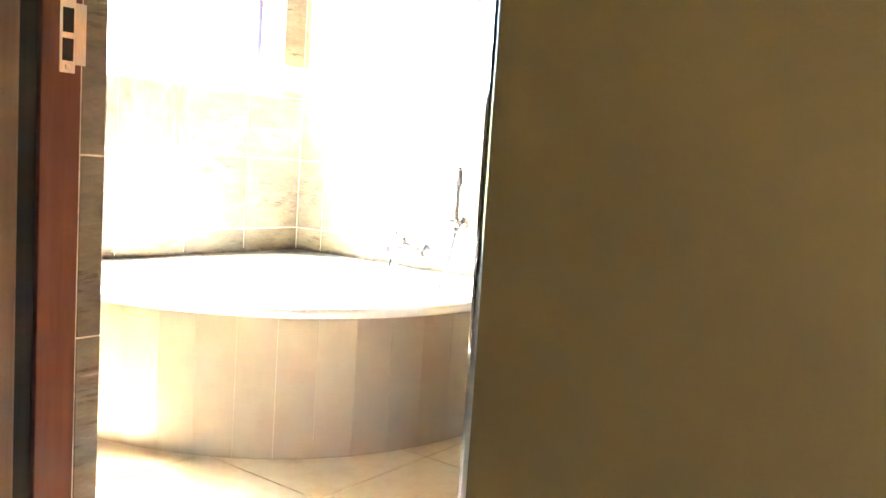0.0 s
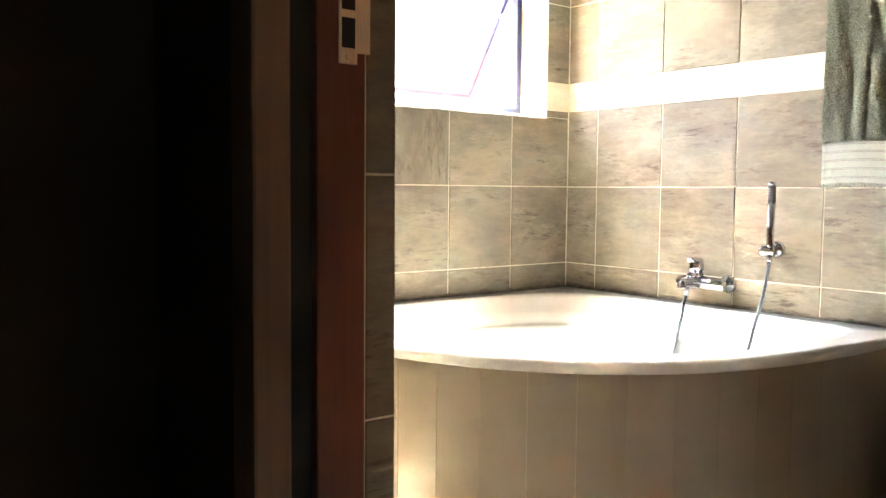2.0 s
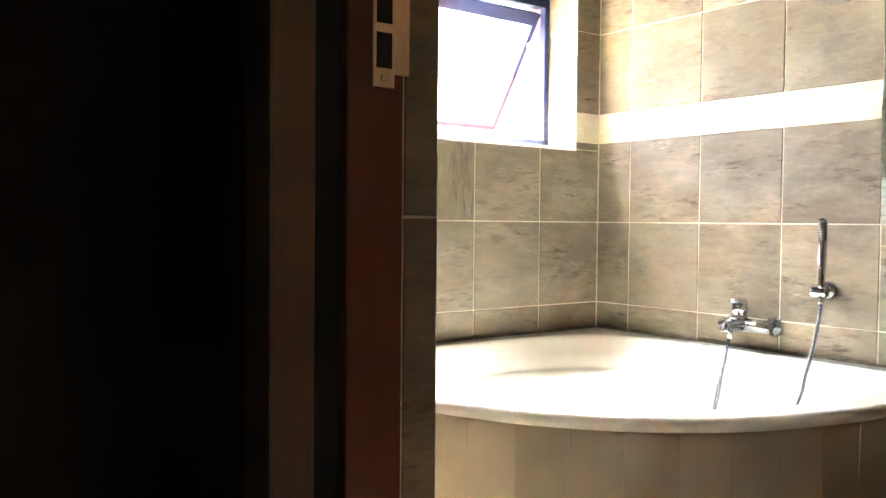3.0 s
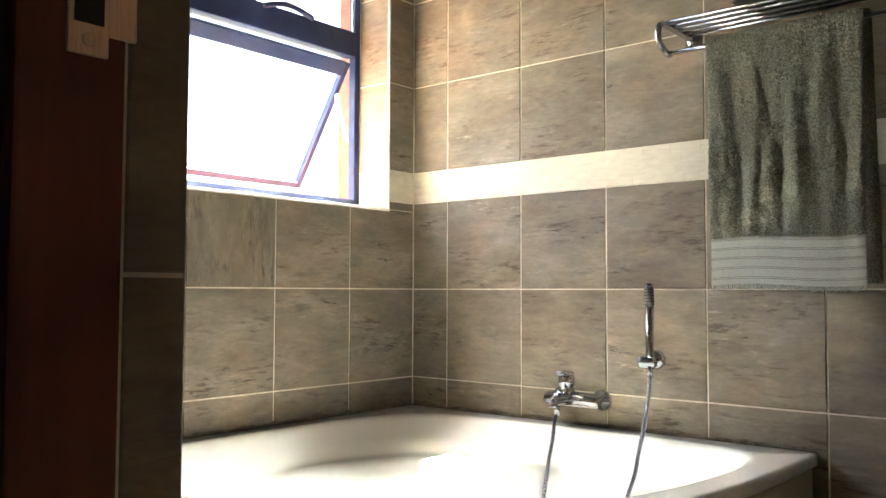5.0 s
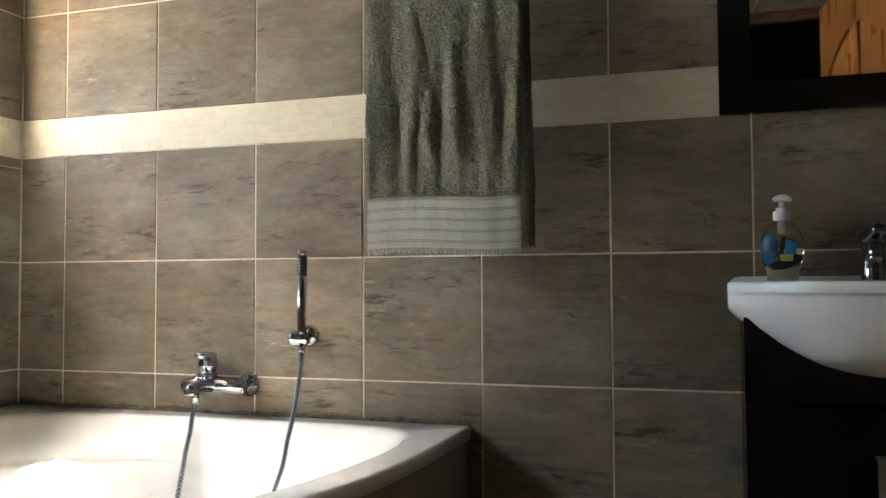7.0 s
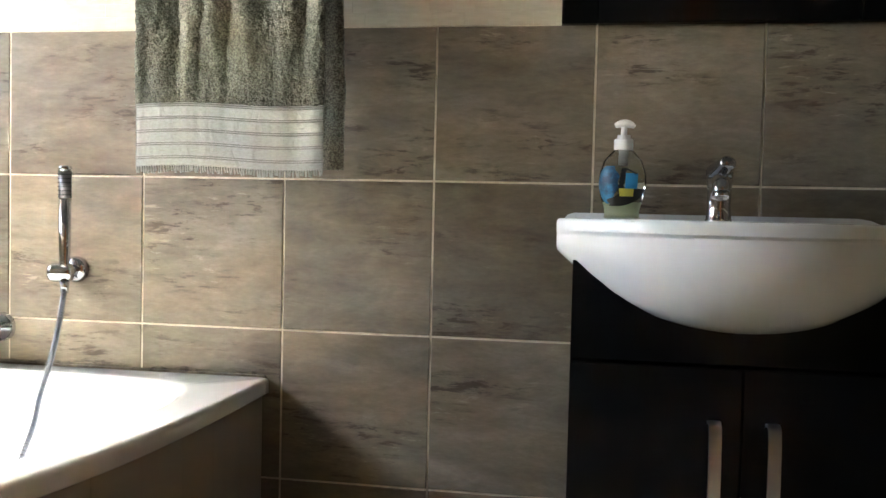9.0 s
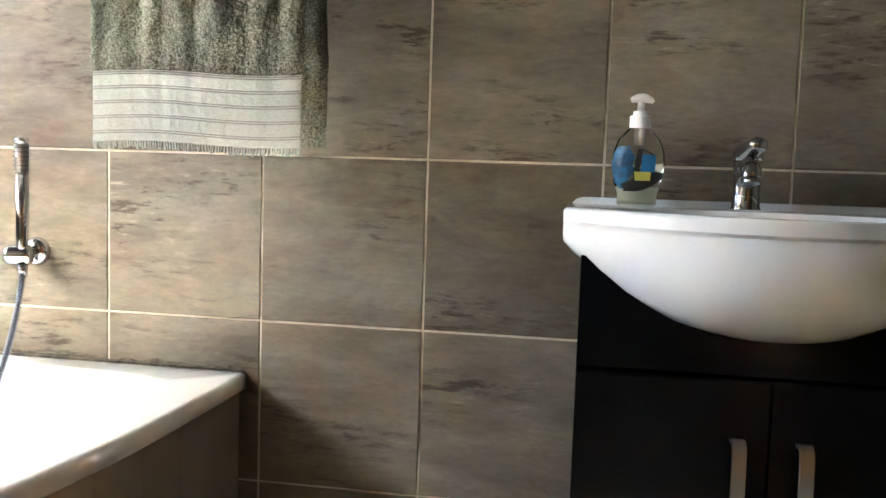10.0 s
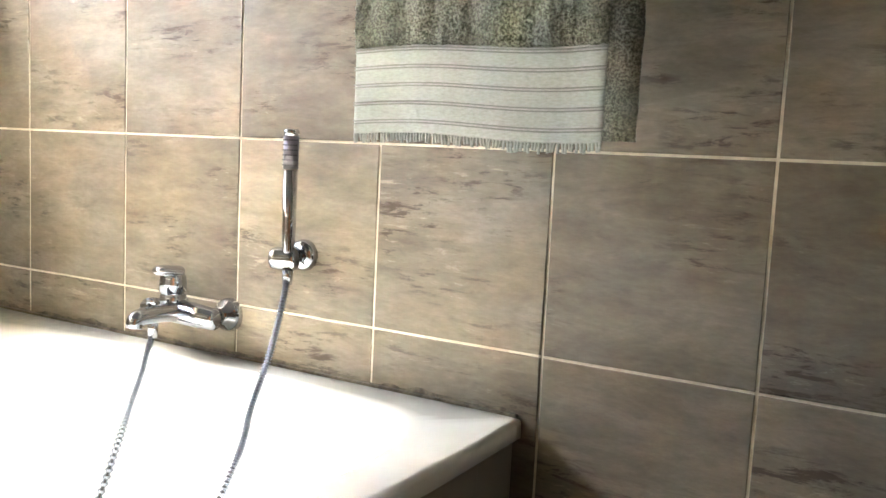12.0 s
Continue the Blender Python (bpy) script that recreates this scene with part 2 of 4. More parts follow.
def add_box(bm, x0, x1, y0, y1, z0, z1, bevel=0.0, segments=2):
    made = bmesh.ops.create_cube(bm, size=1.0)["verts"]
    for v in made:
        v.co = ((x0 + x1) / 2 + v.co.x * (x1 - x0), (y0 + y1) / 2 + v.co.y * (y1 - y0), (z0 + z1) / 2 + v.co.z * (z1 - z0))
    if bevel:
        edges = list({e for v in made for e in v.link_edges})
        bmesh.ops.bevel(bm, geom=edges, offset=bevel, segments=segments, profile=0.6, affect="EDGES")


def box(x0, x1, y0, y1, z0, z1, bevel=0.0, segments=2):
    bm = bmesh.new()
    add_box(bm, x0, x1, y0, y1, z0, z1, bevel, segments)
    return bm


def boxes(rows, bevel=0.0):
    bm = bmesh.new()
    for r in rows:
        add_box(bm, *r, bevel)
    return bm


def skin(bm, rings, closed=True, cap0=False, cap1=False):
    """Faces between rings of points of the same number."""
    vs = [[bm.verts.new(p) for p in ring] for ring in rings]
    n = len(vs[0])
    for a, b in zip(vs, vs[1:]):
        for i in range(n if closed else n - 1):
            j = (i + 1) % n
            bm.faces.new((a[i], a[j], b[j], b[i]))
    if cap0:
        bm.faces.new(list(reversed(vs[0])))
    if cap1:
        bm.faces.new(vs[-1])
    return vs


def lathe(profile, at=(0, 0, 0), axis="z", n=28, squash=1.0):
    """A turned body from (radius, height) rows, closed at both ends."""
    bm = bmesh.new()
    rings = []
    for r, h in profile:
        ring = []
        for i in range(n):
            a = 2 * math.pi * i / n
            c, s = r * math.cos(a), r * math.sin(a) * squash
            p = {"z": (c, s, h), "y": (c, -h, s), "x": (h, c, s)}[axis]
            ring.append((at[0] + p[0], at[1] + p[1], at[2] + p[2]))
        rings.append(ring)
    skin(bm, rings, True, True, True)
    bmesh.ops.recalc_face_normals(bm, faces=bm.faces)
    return bm


def smooth_path(points, steps=8):
    pts = [Vector(p) for p in points]
    ext = [pts[0] * 2 - pts[1]] + pts + [pts[-1] * 2 - pts[-2]]
    out = []
    for i in range(1, len(ext) - 2):
        a, b, c, d = ext[i - 1:i + 3]
        for k in range(steps):
            t = k / steps
            out.append(0.5 * (2 * b + (c - a) * t + (2 * a - 5 * b + 4 * c - d) * t * t + (3 * b - a - 3 * c + d) * t ** 3))
    return out + [pts[-1]]


def tube(points, radius, n=14, bm=None):
    """A round bar along points; radius is a number or a function of the share of the length."""
    pts = [Vector(p) for p in points]
    bm = bm or bmesh.new()
    rings, up = [], None
    for i, p in enumerate(pts):
        d = (pts[min(i + 1, len(pts) - 1)] - pts[max(i - 1, 0)]).normalized()
        if up is None:
            up = d.orthogonal().normalized()
        up = (up - d * up.dot(d)).normalized()
        side = d.cross(up)
        r = radius(i / (len(pts) - 1)) if callable(radius) else radius
        rings.append([p + (up * math.cos(2 * math.pi * k / n) + side * math.sin(2 * math.pi * k / n)) * r for k in range(n)])
    skin(bm, rings, True, True, True)
    bmesh.ops.recalc_face_normals(bm, faces=bm.faces)
    return bm


# ---- the plan ----
P = 0.333                      # tile pitch
CX = -0.169                    # face of the window wall
DY, HY = -2.072, -2.27         # door wall: bathroom face, passage face
RX = 3.9                       # face of the far side wall
TOP = 2.45
BAND0, BAND1 = 1.2585, 1.3755
ROWS = [(0.0, 0.264), (0.264, 0.597), (0.597, 0.93), (0.93, BAND0), (BAND1, BAND1 + P), (BAND1 + P, BAND1 + 2 * P), (BAND1 + 2 * P, TOP)]
WIN = (-1.67, -0.144, 1.228, 2.13)      # y0, y1, z0, z1
DOOR = (1.485, 2.42, 2.12)              # x0, x1, height
GR = 0.0025                    # joints lie this far behind the tile faces

wall_b = tagged(part("wall_north", box(CX - 0.30, RX + 0.2, GR, 0.22, -0.1, TOP + 0.05), GROUT), "wall clad in taupe stone-look tiles with cream joints", "wall", kind="structure")
y0, y1, z0, z1 = WIN
wall_a = tagged(part("wall_west", boxes([
    (CX - 0.19, CX - GR, DY - 0.2, y0 - GR, -0.1, TOP + 0.05), (CX - 0.19, CX - GR, y1 + GR, GR, -0.1, TOP + 0.05),
    (CX - 0.19, CX - GR, y0 - GR, y1 + GR, -0.1, z0 - GR), (CX - 0.19, CX - GR, y0 - GR, y1 + GR, z1 + GR, TOP + 0.05)]), GROUT),
    "tiled wall with a steel-framed window above the bath", "wall", kind="structure")
outer = tagged(part("outer_brick_wall", boxes([
    (CX - 0.31, CX - 0.192, DY - 0.6, y0 - 0.02, -0.3, 2.9), (CX - 0.31, CX - 0.192, y1 + 0.035, 0.3, -0.3, 2.9),
    (CX - 0.31, CX - 0.192, y0 - 0.02, y1 + 0.035, -0.3, z0 - 0.02), (CX - 0.31, CX - 0.192, y0 - 0.02, y1 + 0.035, z1, 2.9)]), BRICK),
    "red face-brick outer skin of the house", "wall", kind="structure")
wall_d = tagged(part("wall_south", boxes([
    (CX - 0.19, 1.40, HY, DY - GR, -0.1, TOP + 0.05), (1.40, 2.505, HY, DY - GR, DOOR[2] + 0.05, TOP + 0.05), (2.505, RX + 0.2, HY, DY - GR, -0.1, TOP + 0.05),
    (1.40, DOOR[0] - GR, -2.122, DY - GR, -0.1, DOOR[2] + 0.05), (DOOR[1] + GR, 2.505, -2.122, DY - GR, -0.1, DOOR[2] + 0.05)]), GROUT),
    "tiled wall with the doorway", "wall", kind="structure")
wall_e = tagged(part("wall_east", box(RX + GR, RX + 0.2, HY, 0.2, -0.1, TOP + 0.05), GROUT), "tiled side wall", "wall", kind="structure")
tagged(part("ceiling", box(CX - 0.3, RX + 0.2, HY, 0.2, TOP, TOP + 0.12), CEILING), "unseen ceiling, dark grey to cut the bounced light", "ceiling", kind="structure")
floor = tagged(part("floor", box(CX - 0.1, RX + 0.1, HY, 0.1, -0.12, -0.004), FLOOR_GROUT), "floor of large beige tiles with brown joints", "floor", kind="structure")
tagged(part("ground", box(-60, 60, -60, 60, -0.45, -0.32), GROUND), "flat lawn outside the house", "ground", kind="structure")

# passage outside the door
HX0, HX1, HB = 1.15, 4.6, -4.2
tagged(part("passage_floor", box(HX0, HX1, HB, HY, -0.12, -0.002), FLOOR), "beige tiled passage floor", "floor", kind="structure")
tagged(part("passage_ceiling", box(HX0 - 0.1, HX1 + 0.1, HB - 0.1, HY, TOP, TOP + 0.12), CEILING), "dark passage ceiling", "ceiling", kind="structure")
tagged(part("passage_wall_door_side", boxes([(2.492, HX1, HY - 0.062, HY - 0.001, -0.02, TOP),
     (1.445, 2.4915, HY - 0.012, HY - 0.001, DOOR[2] + 0.09, TOP)]), HALL), "golden-brown painted passage wall round the doorway", "wall", kind="structure")
tagged(part("passage_wall_beside_door", box(1.05, 1.445, HY - 0.012, HY - 0.001, -0.02, TOP), SHADED_PAINT), "passage wall beside the door frame, its shade put into the dark brown", "wall", kind="structure")
tagged(part("passage_wall_west", box(HX0 - 0.1, HX0, HB - 0.1, HY - 0.012, -0.1, TOP), SHADED_PAINT), "passage wall in the same dark brown that stands for shade", "wall", kind="structure")
# The unseen opening and pier are added to shape the passage light.
tagged(part("passage_wall_south", boxes([(HX0 - 0.1, 3.95, HB - 0.1, HB, -0.1, TOP), (4.19, HX1 + 0.1, HB - 0.1, HB, -0.1, TOP), (3.95, 4.19, HB - 0.1, HB, 2.05, TOP),
     (2.70, 2.80, HB, -3.30, -0.1, TOP)]), HALL), "golden-brown passage wall, unseen, with an opening and a pier added to shape the light", "wall", kind="structure")
tagged(part("passage_wall_east", box(HX1, HX1 + 0.1, HB, HY, -0.1, TOP), HALL), "golden-brown passage end wall", "wall", kind="structure")


# ---- door frame, leaf and lock plate ----
def door_frame():
    f = thing("door_frame", "red-brown meranti door frame with a brown architrave", "door frame", kind="structure")
    a, b, h = DOOR
    part("jamb", box(a - 0.05, a, -2.195, -2.1225, 0, h, 0.003), MERANTI, f)
    part("jamb", box(b, b + 0.05, -2.195, -2.1225, 0, h, 0.006, 3), MERANTI, f)
    part("head", box(a - 0.05, b + 0.05, -2.195, -2.1225, h + 0.001, h + 0.05, 0.003), MERANTI, f)
    # Near-black strip in place of the deep shade in this recess.
    part("rebate", box(a - 0.05, a - 0.012, -2.230, -2.196, 0, h), RECESS_BLACK, f, "near-black strip standing for the shade between frame and architrave")
    part("stop", box(b + 0.035, b + 0.0715, -2.282, -2.196, 0, h, 0.004, 3), MERANTI, f, "dark red-brown door stop")
    part("architrave", box(a - 0.062, a, -2.284, -2.231, 0, h + 0.09, 0.005), ARCHITRAVE, f)
    part("architrave", box(a + 0.001, b + 0.020, -2.284, -2.231, h + 0.002, h + 0.09, 0.005), ARCHITRAVE, f)
    # Chrome beads added to draw the window's glint on the glossy frame edges.
    part("bead", tube([(b + 0.0365, -2.2805, 0.0), (b + 0.0365, -2.2805, h)], 0.003, 10), CHROME, f, "thin bright bead standing for the glint on the frame edge", True)
    part("bead", tube([(b + 0.0735, -2.3305, 0.0), (b + 0.0735, -2.3305, h)], 0.004, 10), CHROME, f, "thin bright bead standing for the glint on the frame edge", True)
    # lock plate let into the jamb
    p = part("strike_plate", box(a - 0.002, a + 0.0022, -2.164, -2.136, 1.071, 1.207, 0.0008, 1), STEEL, f, "brushed steel strike plate with two slots")
    part("lip", box(a - 0.002, a + 0.0018, -2.1365, -2.116, 1.086, 1.192, 0.0008, 1), STEEL, p)
    # Blocks on the plate, coloured as the shade inside its slots.
    part("slot", box(a - 0.001, a + 0.0028, -2.160, -2.140, 1.0915, 1.130, 0.0), RECESS_BLACK, p, "mortice slot, its shade put in as a near-black block")
    part("slot", box(a - 0.001, a + 0.0028, -2.160, -2.140, 1.140, 1.182, 0.0), RECESS_BLACK, p, "mortice slot, its shade put in as a near-black block")
    for z in (1.081, 1.198):
        part("screw", lathe([(0.0001, 0.0), (0.0048, 0.0), (0.0042, 0.0018), (0.0018, 0.0012), (0.0001, 0.0008)], (a + 0.002, -2.150, z), "x", 16), STEEL, p, "", True)


door_frame()


def door_leaf():
    w, h, t = 0.81, 2.09, 0.040
    d = thing("door_1", "open orange-varnished panelled wooden door", "door", (2.385, -2.060, 0.008), kind="structure")
    d.rotation_euler = (0, 0, radians(78.7))
    stile, mul = 0.105, 0.085
    part("stile", box(0, stile, -t, 0, 0, h, 0.003), PINE, d)
    part("stile", box(w - stile, w, -t, 0, 0, h, 0.003), PINE, d)
    mid = w / 2
    for z0, z1 in ((0, 0.22), (0.82, 1.02)):
        part("rail", box(stile, w - stile, -t, 0, z0, z1, 0.003), PINE, d)
    for z0, z1 in ((0.22, 0.82), (1.02, 1.93)):
        part("mullion", box(mid - mul / 2, mid + mul / 2, -t, 0, z0, z1 + (0.06 if z0 > 1 else 0), 0.003), PINE, d)
        for a, b in ((stile, mid - mul / 2), (mid + mul / 2, w - stile)):
            part("panel", box(a, b, -t + 0.012, -0.012, z0, z1 + 0.02), PINE, d)
            part("raised_field", box(a + 0.03, b - 0.03, -t + 0.004, -0.004, z0 + 0.03, z1 - 0.13, 0.006), PINE, d)
    # arched top rail
    bm = bmesh.new()
    n = 20
    low = [(stile + (w - 2 * stile) * i / n, 1.78 + 0.12 * math.sin(math.pi * i / n)) for i in range(n + 1)]
    rings = [[(x, y, z) for x, z in low] + [(w - stile, y, h), (stile, y, h)] for y in (-t, 0)]
    skin(bm, rings, True, True, True)
    bmesh.ops.recalc_face_normals(bm, faces=bm.faces)
    part("top_rail", bm, PINE, d)
    hd = part("handle_plate", box(w - 0.075, w - 0.03, 0.0, 0.006, 0.98, 1.16, 0.002), STEEL, d, "steel lever handle plate")
    part("lever", tube(smooth_path([(w - 0.052, 0.006, 1.10), (w - 0.052, 0.045, 1.10), (w - 0.07, 0.055, 1.10), (w - 0.16, 0.055, 1.10)]), 0.008), STEEL, hd, "", True)


door_leaf()


# ---- steel windows ----
def bar(bm, p, q, w, d):
    """A square steel bar between two points of the window plane (x is depth)."""
    add_box(bm, min(p[0], q[0]) - d / 2, max(p[0], q[0]) + d / 2, min(p[1], q[1]) - w / 2, max(p[1], q[1]) + w / 2, min(p[2], q[2]) - w / 2, max(p[2], q[2]) + w / 2, 0.002, 1)


def west_window():
    y0, y1, z0, z1 = WIN
    fx = -0.338
    f = thing("window_1", "dark blue steel window with its top-hung sash propped open", "window", kind="structure")
    fr = bmesh.new()
    for p, q in (((fx, y0 + .014, z0 + .035), (fx, y0 + .014, z1 - .014)), ((fx, y1 - .014, z0 + .035), (fx, y1 - .014, z1 - .014)),
                 ((fx, y0 + .014, z0 + .030), (fx, y1 - .014, z0 + .030)), ((fx, y0 + .014, z1 - .014), (fx, y1 - .014, z1 - .014))):
        bar(fr, p, q, 0.028, 0.034)
    part("window_frame", fr, FRAME_STEEL, f)
    part("transom", box(fx - 0.03, fx + 0.022, y0 + 0.03, y1 - 0.03, 1.822, 1.918, 0.004), FRAME_STEEL, f, "broad dark steel transom")
    part("fixed_pane", box(fx - 0.003, fx + 0.003, y0 + 0.03, y1 - 0.03, 1.92, z1 - 0.03), GLASS, f).visible_shadow = False
    part("top_catch", tube(smooth_path([(fx + 0.03, -0.62, 1.905), (fx + 0.045, -0.55, 1.925), (fx + 0.03, -0.47, 1.93), (fx + 0.03, -0.40, 1.915)]), 0.010), FRAME_STEEL, f, "", True)
    # open sash, turned out about its top edge
    s = new("sash")
    s.parent = f
    L, a, b = 0.545, y0 + 0.035, y1 - 0.035
    sb = bmesh.new()
    add_box(sb, -0.015, 0.015, a, a + 0.03, -L, 0, 0.002, 1)
    add_box(sb, -0.015, 0.015, b - 0.022, b, -L, 0, 0.002, 1)
    add_box(sb, -0.015, 0.015, a + 0.03, b - 0.022, -0.055, 0, 0.002, 1)
    add_box(sb, -0.015, 0.015, a + 0.03, b - 0.022, -L, -L + 0.024, 0.002, 1)
    part("sash_frame", sb, FRAME_STEEL, s)
    pane = part("pane", box(-0.003, 0.003, a + 0.028, b - 0.02, -L + 0.022, -0.05), GLASS, s)
    pane.visible_shadow = False
    part("sash_handle", tube(smooth_path([(0.014, -0.80, -L + 0.014), (0.04, -0.80, -L + 0.02), (0.048, -0.77, -L + 0.035), (0.05, -0.74, -L + 0.06)]), 0.007), WHITE_TRIM, s, "pale sash handle", True)
    s.location = (fx - 0.012, 0, 1.806)
    s.rotation_euler = (0, radians(32), 0)
    part("stay_arm", tube([(fx - 0.02, y1 - 0.03, 1.50), (fx - 0.05, y1 - 0.035, 1.60), (fx - 0.075, y1 - 0.045, 1.70)], 0.0075, 10), WHITE_TRIM, f, "pale peg stay", True)
    # sill tiles and white edge trim round the reveal
    part("edge_trim", box(CX - 0.004, CX + 0.004, y1 - 0.001, y1 + 0.008, z0 - 0.008, z1 + 0.008, 0.001, 1), WHITE_TRIM, f)
    part("edge_trim", box(CX - 0.004, CX + 0.004, y0 - 0.008, y1 - 0.001, z0 - 0.008, z0 + 0.001, 0.001, 1), WHITE_TRIM, f)
    part("sill", box(fx - 0.02, CX - 0.004, y0, y1, z0 - 0.004, z0 + 0.003), MOSAIC, f, "pale tiled window sill")
    return f


west_window()


# ---- corner bath ----
BA, BB = 1.475, 1.525          # legs of the bath along the two walls
BP, BQ = 2.6, 3.3              # roundness of its front towards either end


def front_r(cx, cy, a, size):
    """Distance from (cx, cy) at angle a to the rounded front."""
    lo, hi = 0.0, 3.0
    for _ in range(40):
        m = (lo + hi) / 2
        u, v = max(cx + m * math.cos(a), 0), max(cy + m * math.sin(a), 0)
        lo, hi = (m, hi) if (u / size) ** BP + (v / (size + BB - BA)) ** BQ < 1 else (lo, m)
    return lo


def bath():
    b = thing("corner_bath", "white acrylic corner bath with a rounded front", "bath", (CX, 0, 0))
    C = 0.72
    angles = sorted([2 * math.pi * i / 144 for i in range(144)] + [math.atan2(-C, BA - C) % (2 * math.pi), math.atan2(BB - C, -C)])

    def outline(inset):
        ring = []
        for a in angles:
            r = front_r(C, C, a, BA - inset)
            if math.cos(a) < 0:
                r = min(r, (C - 0.002) / -math.cos(a))
            if math.sin(a) < 0:
                r = min(r, (C - 0.002) / -math.sin(a))
            ring.append(r)
        return ring

    def opening():
        """Edge of the hollow: set in from the walls and the front, cut across the room's corner."""
        ring = []
        for a in angles:
            c, s = math.cos(a), math.sin(a)
            rs = [front_r(C, C, a, BA - 0.080)]
            for nx, ny, d in ((-1, 0, C - 0.080), (0, -1, C - 0.080), (-0.7071, -0.7071, C * 1.4142 - 0.19)):
                k = c * nx + s * ny
                if k > 0.02:
                    rs.append(d / k)
            ring.append(sum(r ** -7 for r in rs) ** (-1 / 7))
        return ring

    def place(ring, z):
        return [(C + r * math.cos(a), -(C + r * math.sin(a)), z) for r, a in zip(ring, angles)]

    def blend(p, q, k):
        return [x + (y - x) * k for x, y in zip(p, q)]

    full, edge = outline(0), opening()
    rings = [place(outline(0.012), 0.456), place(outline(0.002), 0.456), place(full, 0.459), place(full, 0.480), place(outline(0.004), 0.487), place(outline(0.012), 0.490),
             place(blend(outline(0.012), edge, 0.92), 0.490)]
    # lip and walls of the well; across the room's corner a sloping back down to a low seat
    for inset, z_side, reach, z_seat in ((0.0, 0.4895, 0.82, 0.4895), (0.008, 0.486, 0.80, 0.487), (0.016, 0.478, 0.76, 0.478), (0.024, 0.466, 0.70, 0.463), (0.031, 0.452, 0.64, 0.450), (0.037, 0.438, 0.585, 0.442), (0.042, 0.424, 0.55, 0.432),
                                         (0.046, 0.410, 0.525, 0.420), (0.049, 0.398, 0.511, 0.413), (0.052, 0.386, 0.50, 0.410), (0.055, 0.376, 0.485, 0.408), (0.058, 0.366, 0.45, 0.407), (0.062, 0.350, 0.39, 0.405), (0.068, 0.325, 0.37, 0.390),
                                         (0.080, 0.260, 0.35, 0.370), (0.100, 0.190, 0.33, 0.300), (0.135, 0.130, 0.31, 0.200), (0.20, 0.098, 0.26, 0.110), (0.30, 0.087, 0.18, 0.088), (0.42, 0.085, 0.09, 0.085)):
        ring = []
        for r, a in zip(edge, angles):
            side = (r - inset) ** -9
            off = abs((a - math.radians(224) + math.pi) % (2 * math.pi) - math.pi) / math.radians(44)
            seat = (reach * (1 + 0.35 * min(off, 2.0) ** 6)) ** -9
            w = seat / (side + seat)
            rr = (side + (seat if inset else 0)) ** (-1 / 9)
            ring.append((C + rr * math.cos(a), -(C + rr * math.sin(a)), z_side * (1 - w) + z_seat * w))
        rings.append(ring)
    bm = bmesh.new()
    skin(bm, rings, True, False, True)
    bmesh.ops.recalc_face_normals(bm, faces=bm.faces)
    part("tub", bm, ACRYLIC, b, "", True)
    part("sealant", boxes([(0.003, BA - 0.01, -0.008, -0.001, 0.488, 0.495), (0.001, 0.008, -BB + 0.01, -0.009, 0.488, 0.495)]), MOULD, b, "dirty silicone bead along the wall")
    for wall in (0, 1):
        n, length = 160, (BA, BB)[wall] - 0.012
        st = bmesh.new()
        low, high = [], []
        for i in range(n + 1):
            k = 0.009 + (length - 0.009) * i / n
            h = 0.496 + 0.016 * max(0.0, 0.35 + noise.noise((k * 9, wall * 5.0, 0)) + 0.6 * noise.noise((k * 31, 3, wall))) * (1 - 0.5 * i / n)
            low.append((k, -0.0012, 0.491) if wall == 0 else (0.0012, -k, 0.491))
            high.append((k, -0.0009, h) if wall == 0 else (0.0009, -k, h))
        skin(st, [low, high], False)
        part("mould_stain", st, MOULD, b, "dark mould creeping up from the bead")
    part("waste", lathe([(0.0001, 0.0), (0.032, 0.0), (0.032, 0.004), (0.022, 0.006), (0.0001, 0.006)], (0.92, -0.92, 0.086)), CHROME, b, "chrome waste plug", True)
    return b


corner_bath = bath()


